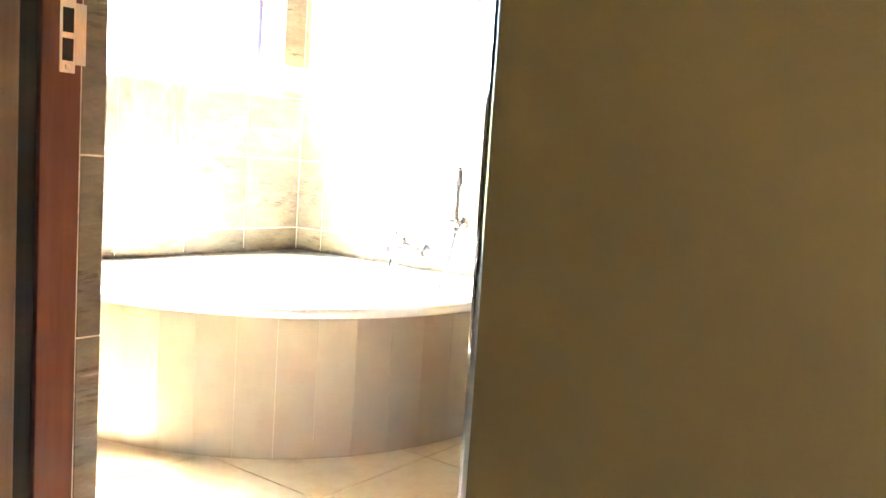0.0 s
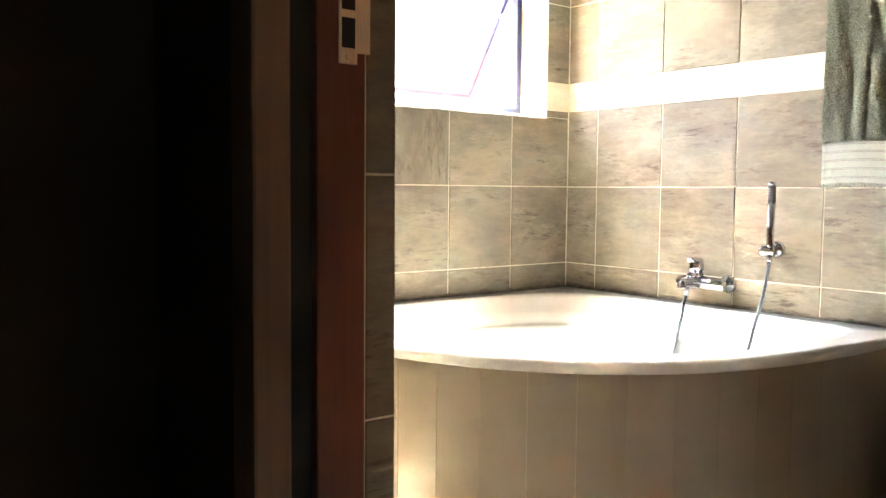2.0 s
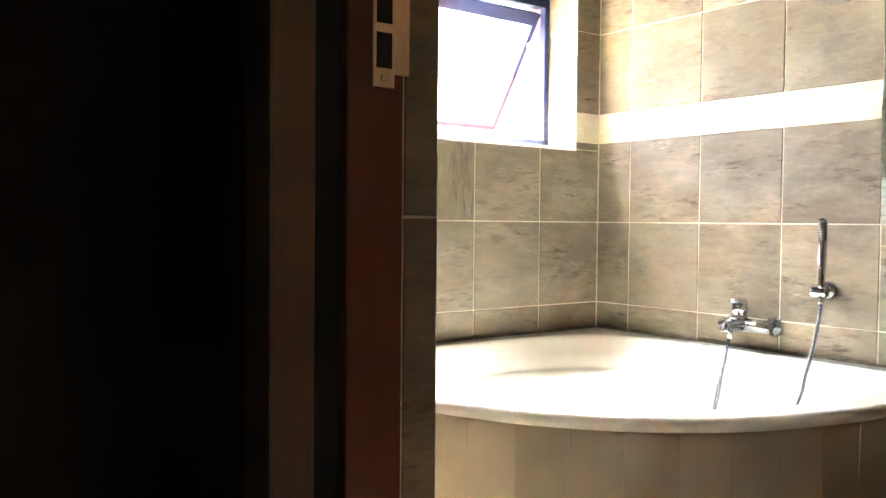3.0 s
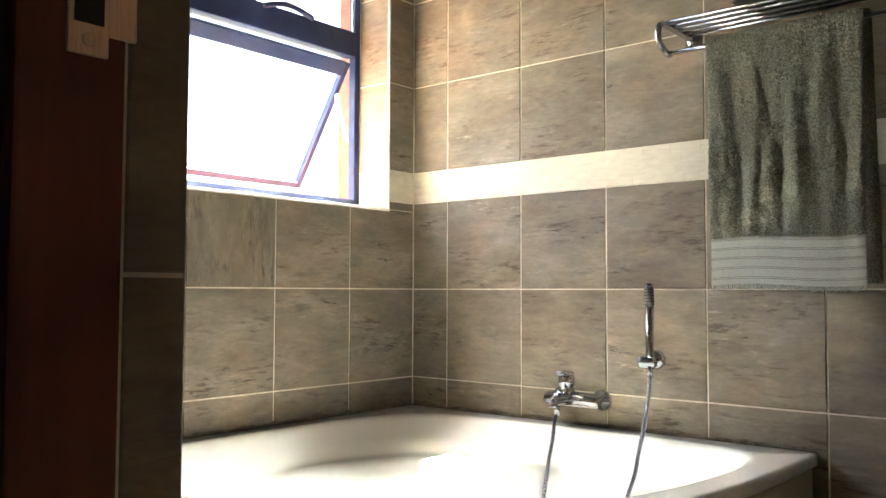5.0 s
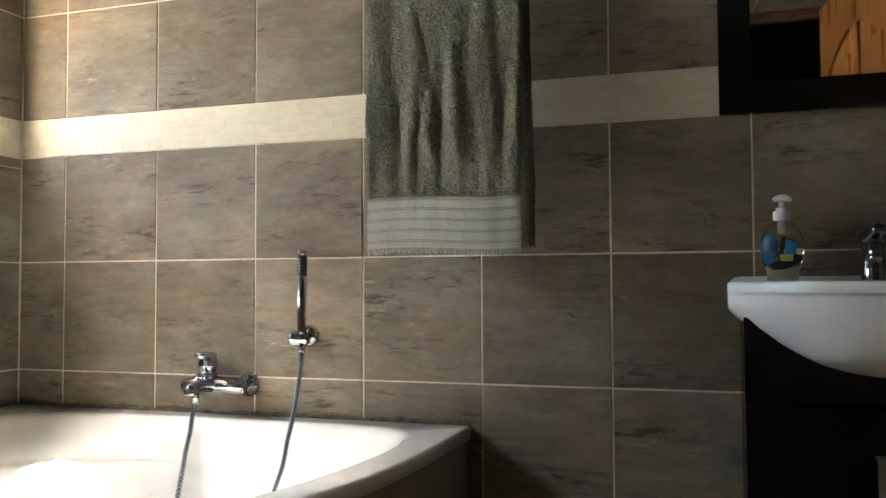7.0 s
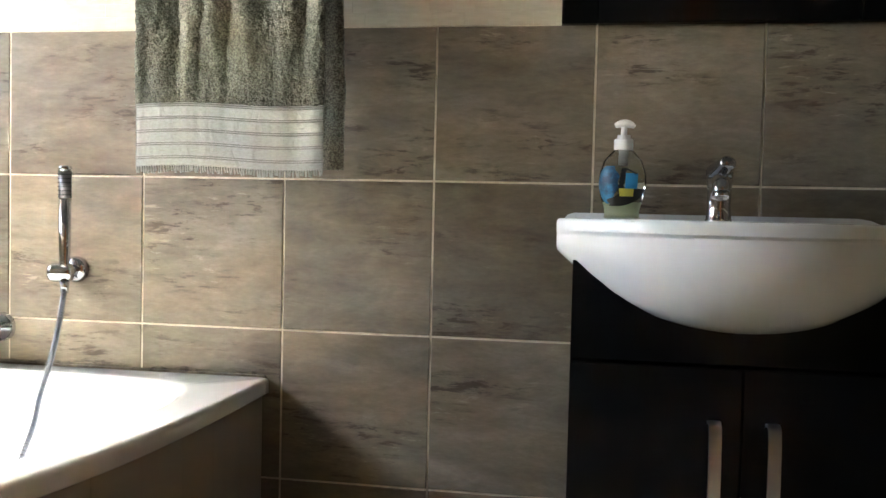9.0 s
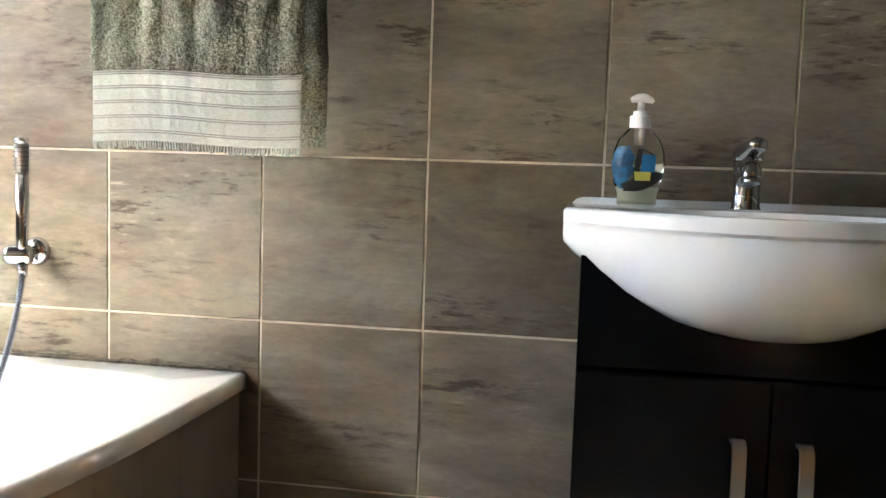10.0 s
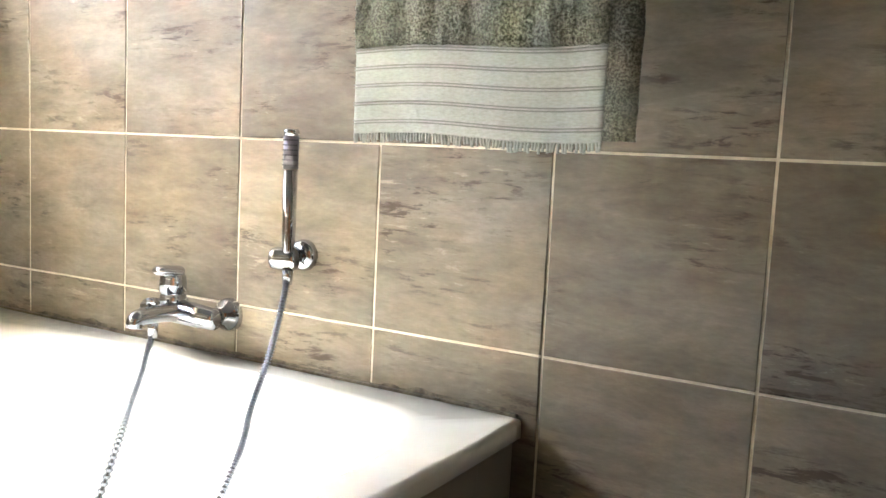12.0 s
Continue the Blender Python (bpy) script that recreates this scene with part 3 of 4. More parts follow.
def bath_skirt():
    """Panel below the rim, clad in upright strips cut from tiles."""
    k = thing("tiled_bath_surround", "curved bath surround clad in upright taupe tile strips", "bath surround", (CX, 0, 0))
    size = BA - 0.022
    n, arc, pts = 400, [0.0], []
    for i in range(n + 1):
        a = math.pi / 2 * i / n
        u, v = size * math.cos(a) ** (2 / BP), (size + BB - BA) * math.sin(a) ** (2 / BQ)
        pts.append((u, v))
        if i:
            arc.append(arc[-1] + math.dist(pts[-2], pts[-1]))

    def at(s):
        i = int(np.searchsorted(arc, s))
        i = min(max(i, 1), n)
        f = (s - arc[i - 1]) / (arc[i] - arc[i - 1])
        return pts[i - 1][0] + f * (pts[i][0] - pts[i - 1][0]), pts[i - 1][1] + f * (pts[i][1] - pts[i - 1][1])

    count = 20
    step = arc[-1] / count
    bed = bmesh.new()
    ring = [at(arc[-1] * i / 80) for i in range(81)]
    skin(bed, [[(u - 0.004, -(v - 0.004) if v > 0.01 else 0, z) for u, v in ring] for z in (0.0, 0.456)], False)
    part("bed", bed, STRIP, k)
    for i in range(count):
        (u0, v0), (u1, v1) = at(step * i + 0.0003), at(step * (i + 1) - 0.0003)
        d = Vector((u1 - u0, -(v1 - v0), 0)).normalized()
        out = Vector((-d.y, d.x, 0))
        if out.dot(Vector((u0 + u1, -(v0 + v1), 0))) < 0:
            out = -out
        p, q = Vector((u0, -v0, 0)) - out * 0.003, Vector((u1, -v1, 0)) - out * 0.003
        bm = bmesh.new()
        rings = [[p + Vector((0, 0, z)), q + Vector((0, 0, z)), q + out * 0.008 + Vector((0, 0, z)), p + out * 0.008 + Vector((0, 0, z))] for z in (0.003, 0.455)]
        skin(bm, rings, True, True, True)
        bmesh.ops.recalc_face_normals(bm, faces=bm.faces)
        part("tile_strip", bm, STRIP, k)


bath_skirt()


# ---- bath mixer, hand shower, hose ----
def bath_mixer():
    m = thing("bath_mixer", "chrome wall-mounted bath mixer with lever and diverter", "tap", (0.575, 0, 0.575))
    for x in (-0.075, 0.075):
        e = part("escutcheon", lathe([(0.0001, 0), (0.034, 0), (0.034, 0.006), (0.030, 0.016), (0.018, 0.024), (0.015, 0.040), (0.0001, 0.040)], (x, 0, 0), "y"), CHROME, m, "", True)
        part("union_nut", lathe([(0.0001, 0.034), (0.019, 0.034), (0.019, 0.052), (0.0001, 0.052)], (x, 0, 0), "y", 6), CHROME, m)
    part("body", tube([(-0.10, -0.062, 0), (-0.095, -0.062, 0), (-0.05, -0.062, 0.002), (0, -0.062, 0.004), (0.05, -0.062, 0.002), (0.095, -0.062, 0), (0.10, -0.062, 0)],
         lambda s: 0.016 + 0.009 * math.sin(math.pi * s) if 0.02 < s < 0.98 else 0.010, 20), CHROME, m, "", True)
    part("spout", tube(smooth_path([(0, -0.06, 0.002), (0, -0.09, 0.006), (0, -0.13, 0.008), (0, -0.162, 0.006), (0, -0.174, 0.000), (0, -0.177, -0.013)]), lambda s: 0.020 - 0.005 * s, 20), CHROME, m, "", True)
    part("cartridge", lathe([(0.0001, 0.008), (0.0260, 0.008), (0.0260, 0.036), (0.0240, 0.038), (0.0240, 0.042), (0.0268, 0.044), (0.0272, 0.060), (0.0255, 0.074), (0.0200, 0.084), (0.0110, 0.089), (0.0001, 0.090)], (-0.018, -0.066, 0)), CHROME, m, "", True)
    lv = tube(smooth_path([(-0.018, -0.058, 0.078), (-0.020, -0.076, 0.084), (-0.022, -0.092, 0.089), (-0.024, -0.106, 0.092)]), lambda s: 0.0255 - 0.007 * s - 0.008 * max(0.0, s - 0.85) / 0.15, 20)
    for v in lv.verts:
        v.co.z = 0.086 + (v.co.z - 0.086) * 0.50
    part("lever", lv, CHROME, m, "", True)
    part("diverter", lathe([(0.0001, 0.010), (0.006, 0.010), (0.006, 0.026), (0.010, 0.028), (0.010, 0.040), (0.0001, 0.042)], (0, -0.135, 0)), CHROME, m, "", True)
    part("hose_outlet", lathe([(0.0001, -0.046), (0.009, -0.046), (0.010, -0.030), (0.011, -0.012), (0.0001, -0.012)], (-0.030, -0.105, 0)), CHROME, m, "", True)


bath_mixer()


def hand_shower():
    h = thing("hand_shower", "chrome stick hand shower resting upright in its holder", "shower", (0.843, -0.056, 0.70))
    part("stick", lathe([(0.0001, 0.0), (0.0095, 0.0), (0.011, 0.03), (0.0125, 0.06), (0.0135, 0.175), (0.0001, 0.176)], (0, 0, 0)), CHROME, h, "", True)
    sp = part("spray_face", lathe([(0.0001, 0.1765), (0.0138, 0.1765), (0.0138, 0.236), (0.0001, 0.236)], (0, 0, 0)), KNURL, h, "dark knurled spray head", True)
    part("cap", lathe([(0.0001, 0.2365), (0.0142, 0.2365), (0.0142, 0.246), (0.012, 0.249), (0.0001, 0.249)], (0, 0, 0)), CHROME, h, "", True)
    for i in range(6):
        for k in range(9):
            a = -math.pi * 0.95 + math.pi * 0.9 * k / 8 + (i % 2) * 0.17
            part("nozzle", lathe([(0.0001, -0.0012), (0.0017, -0.0012), (0.0012, 0.0012), (0.0001, 0.0012)], (0.0138 * math.cos(a), 0.0138 * math.sin(a), 0.184 + i * 0.009), "z", 6), PLASTIC_BLACK, sp)
    w = thing("shower_holder", "round chrome wall holder for the hand shower", "holder", (0.838, 0, 0.715))
    part("wall_plate", lathe([(0.0001, 0), (0.030, 0), (0.030, 0.006), (0.027, 0.016), (0.016, 0.022), (0.0001, 0.022)], (0, 0, 0), "y"), CHROME, w, "", True)
    part("arm", tube([(0.0, -0.014, 0.0), (0.002, -0.030, -0.002), (0.002, -0.048, -0.004)], 0.014, 20), CHROME, w, "", True)
    n = 16
    axis = [(-0.034 + 0.056 * i / n, -0.064 + 0.022 * i / n, -0.004) for i in range(n + 1)]
    part("barrel", tube(axis, lambda k: 0.0001 + 0.0215 * (1 - abs(2 * k - 1) ** 5) ** 0.5, 28), CHROME, w, "", True)
    return h


hand_shower()


def shower_hose():
    s = thing("shower_hose", "ribbed chrome shower hose hanging into the bath", "hose", (0.56, -0.105, 0.53))
    o = Vector((0.56, -0.105, 0.53))
    pts = [(0.545, -0.105, 0.536), (0.541, -0.115, 0.50), (0.549, -0.136, 0.46), (0.555, -0.165, 0.41), (0.566, -0.200, 0.35), (0.590, -0.270, 0.25), (0.630, -0.38, 0.140), (0.70, -0.45, 0.106), (0.79, -0.42, 0.110),
           (0.815, -0.31, 0.17), (0.818, -0.215, 0.26), (0.836, -0.178, 0.35), (0.849, -0.168, 0.40), (0.855, -0.160, 0.45), (0.857, -0.138, 0.50), (0.854, -0.110, 0.55), (0.850, -0.086, 0.60), (0.845, -0.064, 0.655), (0.843, -0.056, 0.69)]
    path = [p - o for p in smooth_path(pts, 60)]
    part("ribbed_tube", tube(path, lambda k: 0.0062 + 0.0017 * math.sin(k * len(path) * 1.05), 10), HOSE, s, "", True)
    part("nut", lathe([(0.0001, 0.665), (0.009, 0.665), (0.0105, 0.695), (0.0001, 0.695)], (0.843 - o.x, -0.056 - o.y, 0.0 - o.z)), CHROME, s, "", True)


shower_hose()


# ---- towel rack and towel ----
def towel_rack():
    r = thing("towel_rack", "chrome wall towel rack with a barred shelf", "towel rack", (0.97, 0, 1.68))
    w = 0.63
    for x in (0.0, w):
        part("end_bracket", tube(smooth_path([(x, -0.005, 0.0), (x, -0.08, 0.0), (x, -0.17, 0.0), (x, -0.225, -0.004), (x, -0.245, -0.03), (x, -0.232, -0.062), (x, -0.195, -0.078), (x, -0.170, -0.080)]), 0.0095), CHROME, r, "", True)
        part("wall_plate", lathe([(0.0001, 0), (0.026, 0), (0.026, 0.005), (0.014, 0.014), (0.0001, 0.014)], (x, 0, 0), "y"), CHROME, r, "", True)
    for y in (-0.045, -0.085, -0.125, -0.165, -0.205):
        part("shelf_bar", tube([(0.0, y, 0.004), (w, y, 0.004)], 0.0055), CHROME, r, "", True)
    part("towel_bar", tube([(0.0, -0.185, -0.080), (w, -0.185, -0.080)], 0.0075), CHROME, r, "", True)


towel_rack()


def towel():
    """Folded towel over the lower bar: front fall to the woven border, shorter fall behind."""
    bx0, bx1, zb, yb = 1.090, 1.488, 1.600, -0.185
    tw = thing("bath_towel", "olive-grey terry towel with pale woven border over the rack", "towel", (1.29, yb, 1.6))
    o = Vector((1.29, yb, 1.6))

    def sheet(u, s):
        """u across 0..1, s along: below 0 behind the bar, above 0 in front; metres from the crest."""
        R = 0.017
        if abs(s) < R * math.pi / 2:
            a = s / R
            y, z = yb - R * math.sin(a), zb + R * math.cos(a)
            fall = 0.0
        else:
            fall = abs(s) - R * math.pi / 2
            y, z = yb - math.copysign(R, s), zb - fall
        k = min(fall / 0.5, 1.0)
        drift = min(fall / 0.34, 1.0)
        fold = 0.0
        for mid, wide, high in ((0.03, 0.05, 0.010), (0.17 + 0.05 * k, 0.055, -0.026), (0.31 - 0.02 * k, 0.045, 0.012), (0.30 + 0.19 * drift, 0.030, -0.017 * (1.15 - drift * 0.6)),
                                (0.57 + 0.03 * k, 0.06, 0.015), (0.70 - 0.05 * k, 0.03, -0.010 * k), (0.74 + 0.04 * k, 0.04, 0.007), (0.86, 0.045, -0.018), (0.97, 0.05, 0.010)):
            fold -= 0.75 * high * math.exp(-((u - mid) / wide) ** 2)
        fold += 0.004 * math.sin(u * 29 + 2.1 - 7.0 * fall) + 0.003 * math.sin(u * 47 + 9 * fall) + 0.012 * noise.noise((u * 5, fall * 7, 2.0)) + 0.009 * noise.noise((u * 15, fall * 9, 5.0)) + 0.004 * noise.noise((u * 34, fall * 24, 8.0))
        if s > 0:
            y += -0.030 * k + fold * k * (1.0 - 0.88 * min(1.0, max(0.0, (fall - 0.36) / 0.18)))
            x = bx0 + (bx1 - bx0) * u + 0.020 * k * (1 - u) + 0.003 * k * u
            z += 0.004 * math.sin(u * 6) * k
        else:
            y += 0.035 * k + 0.4 * fold * k
            x = bx0 + 0.011 + (bx1 - bx0) * u + 0.004 * k
        return Vector((x, y, z)) - o

    def surface(s0, s1, nu, ns, puff, thick):
        bm = bmesh.new()
        layers = []
        for side in (0, 1):
            grid = []
            for j in range(ns + 1):
                s = s0 + (s1 - s0) * j / ns
                row = []
                for i in range(nu + 1):
                    u = i / nu
                    p = sheet(u, s)
                    du = sheet(min(u + 0.01, 1), s) - sheet(max(u - 0.01, 0), s)
                    ds = sheet(u, s + 0.004) - sheet(u, s - 0.004)
                    out = ds.cross(du).normalized()
                    if puff:
                        q = p * 190
                        p = p + Vector((noise.noise(q) * 0.5, noise.noise(q + Vector((5, 2, 8))) * 0.3, noise.noise(q + Vector((1, 9, 4))) * 0.5)) * puff
                        p = p + out * puff * (abs(noise.noise(q + Vector((7, 3, 1)))) * 1.3 + 0.2 * noise.noise(p * 60)) * (1 - 2 * side)
                    edge = min(1.0, min(u, 1 - u) * 40, min(j, ns - j) * 0.6 + 0.2)
                    p = p + out * thick * 0.5 * (1 - 2 * side) * math.sqrt(edge)
                    row.append(bm.verts.new(p))
                grid.append(row)
            layers.append(grid)
        for side, grid in enumerate(layers):
            for a, b in zip(grid, grid[1:]):
                for i in range(nu):
                    quad = (a[i], a[i + 1], b[i + 1], b[i])
                    bm.faces.new(quad if side else quad[::-1])
        f, g = layers
        for j in range(ns):
            bm.faces.new((f[j][0], f[j + 1][0], g[j + 1][0], g[j][0]))
            bm.faces.new((f[j + 1][nu], f[j][nu], g[j][nu], g[j + 1][nu]))
        for i in range(nu):
            bm.faces.new((f[0][i + 1], f[0][i], g[0][i], g[0][i + 1]))
            bm.faces.new((f[ns][i], f[ns][i + 1], g[ns][i + 1], g[ns][i]))
        return bm

    part("front_fall", surface(-0.02, 0.565, 170, 250, 0.0044, 0.010), TERRY, tw, "", True)
    part("back_fall", surface(-0.683, -0.019, 60, 80, 0.003, 0.010), TERRY, tw, "", True)
    border = part("woven_border", surface(0.5645, 0.688, 120, 40, 0.0, 0.005), BAND, tw, "pale grey woven border", True)
    for s in (0.5685, 0.5725, 0.5925, 0.5965, 0.6175, 0.6215, 0.6430, 0.6470, 0.6690, 0.6730):
        part("cord_line", tube([sheet(i / 60, s) + Vector((0, -0.0026, 0)) for i in range(61)], 0.0009, 6), CORD, border)
    fr = bmesh.new()
    for i in range(75):
        u = (i + 0.5) / 75
        p = sheet(u, 0.686)
        q = sheet(min(1, u + random.uniform(-0.006, 0.006)), 0.700 + random.uniform(-0.003, 0.002))
        tube([p, (p + q) / 2 + Vector((0, random.uniform(-0.002, 0.001), 0)), q], 0.0021, 5, fr)
    tagged(part("fringe", fr, BAND, tw, "short pale fringe"), kind="stuff")


towel()


def folded_towel():
    """Folded towel lying on the barred shelf: three soft layers with a rolled edge at the fold."""
    x0, x1, zb = 1.165, 1.575, 1.6900
    f = thing("folded_towel", "folded charcoal terry towel lying on the chrome towel rack", "towel", (x0, -0.12, zb))
    for layer, (a, b, h, back, front) in enumerate(((0.0, x1 - x0, 0.019, 0.092, -0.092), (0.008, x1 - x0 - 0.006, 0.018, 0.088, -0.087), (0.003, x1 - x0 - 0.012, 0.016, 0.084, -0.084))):
        z0 = (0.0, 0.0195, 0.038)[layer]
        bm = bmesh.new()
        rings, n = [], 40
        for i in range(n + 1):
            u = i / n
            x = a + (b - a) * u
            r = h / 2 * math.sin(math.pi * min(1.0, 0.06 + min(u, 1 - u) * 9) / 2)
            y0 = front + 0.006 * noise.noise((x * 9, layer * 3.0, 1.0))
            y1 = back + 0.004 * noise.noise((x * 9, layer * 3.0, 6.0))
            ring = []
            for k in range(28):
                t = 2 * math.pi * k / 28
                c, q = math.cos(t), math.sin(t)
                y = (y0 + y1) / 2 + (y1 - y0) / 2 * math.copysign(abs(c) ** 0.25, c)
                lift = 0.0025 * noise.noise((x * 14, y * 14, layer * 5.0)) if q > 0 else 0.0
                ring.append((x, y, z0 + h / 2 + r * math.copysign(abs(q) ** 0.7, q) + lift))
            rings.append(ring)
        skin(bm, rings, True, True, True)
        bmesh.ops.recalc_face_normals(bm, faces=bm.faces)
        part("fold", bm, CHARCOAL, f, "", True)


folded_towel()


# ---- vanity, basin, tap, soap, mirror, bin ----
VX, VW = 2.252, 0.636


def vanity():
    v = thing("vanity_cabinet", "black gloss vanity cabinet with two doors under the basin", "cabinet", (VX, 0, 0))
    a, b, f = -0.288, 0.288, -0.315
    part("body", boxes([(a, a + 0.018, f + 0.02, -0.004, 0.0, 0.61), (a, a + 0.018, -0.268, -0.004, 0.61, 0.785), (b - 0.018, b, f + 0.02, -0.004, 0.0, 0.61), (b - 0.018, b, -0.268, -0.004, 0.61, 0.785), (a + 0.018, b - 0.018, -0.02, -0.004, 0.0, 0.74),
         (a + 0.018, b - 0.018, f + 0.02, -0.02, 0.08, 0.10), (a + 0.018, b - 0.018, f + 0.06, f + 0.075, 0.0, 0.08)]), BLACK, v)
    part("apron", box(a, b, -0.287, -0.268, 0.612, 0.785, 0.002), BLACK, v)
    for s in (-1, 1):
        x = sorted((s * 0.0015, s * 0.288))
        d = part("door", box(x[0], x[1], f, f + 0.0195, 0.085, 0.609, 0.002), BLACK, v)
        hx = s * 0.047
        h = smooth_path([(hx, f, 0.520), (hx, f - 0.018, 0.522), (hx, f - 0.028, 0.505), (hx, f - 0.032, 0.43), (hx, f - 0.028, 0.355), (hx, f - 0.018, 0.338), (hx, f, 0.340)])
        bm = bmesh.new()
        rings = []
        for i, p in enumerate(h):
            t = (h[min(i + 1, len(h) - 1)] - h[max(i - 1, 0)]).normalized()
            nrm = Vector((1, 0, 0)).cross(t)
            rings.append([p + Vector((0.010, 0, 0)) + nrm * 0.003, p + Vector((0.010, 0, 0)) - nrm * 0.003, p - Vector((0.010, 0, 0)) - nrm * 0.003, p - Vector((0.010, 0, 0)) + nrm * 0.003])
        skin(bm, rings, True, True, True)
        bmesh.ops.recalc_face_normals(bm, faces=bm.faces)
        part("handle", bm, SATIN, d, "satin metal bow handle")


vanity()


def basin():
    b = thing("wash_basin", "white ceramic semi-recessed basin with a bowed front", "basin", (VX, 0, 0.80))
    hw, n = VW / 2, 64

    def outline(inset, z, dz=0.0):
        pts = []
        for i in range(n + 1):
            k = -1 + 2 * i / n
            bow = 0.278 + 0.192 * (1 - abs(k) ** 2.3)
            pts.append((k * (hw - inset), -(bow - inset), z))
        for i in range(1, 9):
            pts.append((hw - inset, -(0.278 - inset) * (1 - i / 8) - 0.003 * i / 8, z))
        m = 24
        for i in range(1, m + 1):
            pts.append(((hw - inset) * (1 - 2 * i / m), -0.003, z))
        for i in range(1, 8):
            pts.append((-(hw - inset), -(0.278 - inset) * (i / 8) - 0.003, z))
        return pts

    def belly(inset, zc, ze):
        """Underside: deep in the middle, shallow at the corners."""
        out = []
        for (x, _, _), (_, y, _) in zip(outline(inset * 0.06, 0), outline(inset, 0)):
            k = min(1, abs(x) / hw)
            f = min(1.0, 0.3 + max(0.0, -y / 0.36))
            deep = max(0.0, 1 - k ** 2.0) ** 0.72 * f
            out.append((x, y, ze + (zc - ze) * deep))
        return out

    def lip(inset, z):
        """Groove under the rim, along the front only."""
        return [(x, y, z) for (x, _, _), (_, y, _) in zip(outline(0.0006, 0), outline(inset, 0))]

    rings = [belly(0.20, -0.135, 0.000), belly(0.15, -0.128, 0.000), belly(0.10, -0.108, 0.000), belly(0.06, -0.080, 0.001), belly(0.03, -0.046, 0.003), belly(0.012, -0.012, 0.008), belly(0.006, 0.014, 0.016),
             lip(0.0075, 0.027), lip(0.0068, 0.031), outline(0.0, 0.036), outline(0.0, 0.052), outline(0.003, 0.0565), outline(0.010, 0.058), outline(0.030, 0.057)]
    bm = bmesh.new()
    vs = skin(bm, rings, True, True, False)
    # top ledge, then the bowl as an oval
    last = rings[-1]
    cx, cy = 0.0, -0.275

    def oval(s, z):
        pts = []
        for x, y, _ in last:
            a = math.atan2((y - cy), (x - cx))
            c, d = math.cos(a), math.sin(a)
            r = 1 / math.sqrt((c / 0.235) ** 2 + (d / 0.150) ** 2)
            pts.append((cx + c * r * s, cy + d * r * s, z))
        return pts

    prev = vs[-1]
    for pts in (oval(1.0, 0.056), oval(0.97, 0.050), oval(0.90, 0.015), oval(0.75, -0.045), oval(0.5, -0.085), oval(0.2, -0.100)):
        cur = [bm.verts.new(p) for p in pts]
        for i in range(len(cur)):
            j = (i + 1) % len(cur)
            bm.faces.new((prev[i], prev[j], cur[j], cur[i]))
        prev = cur
    bm.faces.new(prev)
    bmesh.ops.recalc_face_normals(bm, faces=bm.faces)
    for e in bm.edges:
        if len(e.link_faces) == 2 and e.calc_face_angle() > 0.75:
            e.smooth = False
    part("bowl", bm, CERAMIC, b, "", True)
    # raised ledge along the wall
    up = bmesh.new()
    prof = [(-hw + 0.006, 0.054), (-hw + 0.016, 0.066), (-hw + 0.03, 0.070), (hw - 0.06, 0.070), (hw - 0.035, 0.066), (hw - 0.006, 0.054)]
    skin(up, [[(x, -0.003, z) for x, z in prof] + [(hw - 0.006, -0.003, 0.050), (-hw + 0.006, -0.003, 0.050)],
              [(x, -0.024, z) for x, z in prof] + [(hw - 0.006, -0.024, 0.050), (-hw + 0.006, -0.024, 0.050)]], True, True, True)
    bmesh.ops.recalc_face_normals(up, faces=up.faces)
    part("back_ledge", up, CERAMIC, b)
    part("waste", lathe([(0.0001, -0.0985), (0.024, -0.0985), (0.024, -0.096), (0.0001, -0.095)], (cx, cy, 0)), CHROME, b, "chrome waste", True)


basin()


def basin_tap():
    t = thing("basin_tap", "chrome single-lever basin mixer on the basin ledge", "tap", (2.238, -0.085, 0.8575))
    part("body", lathe([(0.0001, 0), (0.0255, 0), (0.0255, 0.003), (0.0235, 0.006), (0.0220, 0.030), (0.0225, 0.060), (0.0240, 0.084), (0.0001, 0.085)]), CHROME, t, "", True)
    part("spout", tube(smooth_path([(0.0, -0.004, 0.052), (-0.003, -0.028, 0.066), (-0.007, -0.056, 0.072), (-0.010, -0.080, 0.068), (-0.011, -0.090, 0.060), (-0.011, -0.092, 0.054)]), lambda s: 0.0205 - 0.005 * s, 20), CHROME, t, "", True)
    part("aerator", lathe([(0.0001, 0.044), (0.0135, 0.044), (0.0150, 0.047), (0.0150, 0.056), (0.0001, 0.056)], (-0.011, -0.092, 0)), CHROME, t, "", True)
    part("lever_cap", lathe([(0.0001, 0.084), (0.0245, 0.085), (0.0250, 0.094), (0.0220, 0.104), (0.014, 0.110), (0.0001, 0.112)]), CHROME, t, "", True)
    lv = tube(smooth_path([(-0.004, 0.006, 0.092), (-0.001, -0.012, 0.098), (0.002, -0.028, 0.103), (0.005, -0.044, 0.109), (0.008, -0.056, 0.113)]), lambda s: 0.0225 - 0.008 * s - 0.006 * max(0.0, s - 0.9) / 0.1, 20)
    for v in lv.verts:
        v.co.z = 0.109 + (v.co.z - 0.109) * 0.88
    part("lever", lv, CHROME, t, "", True)


basin_tap()


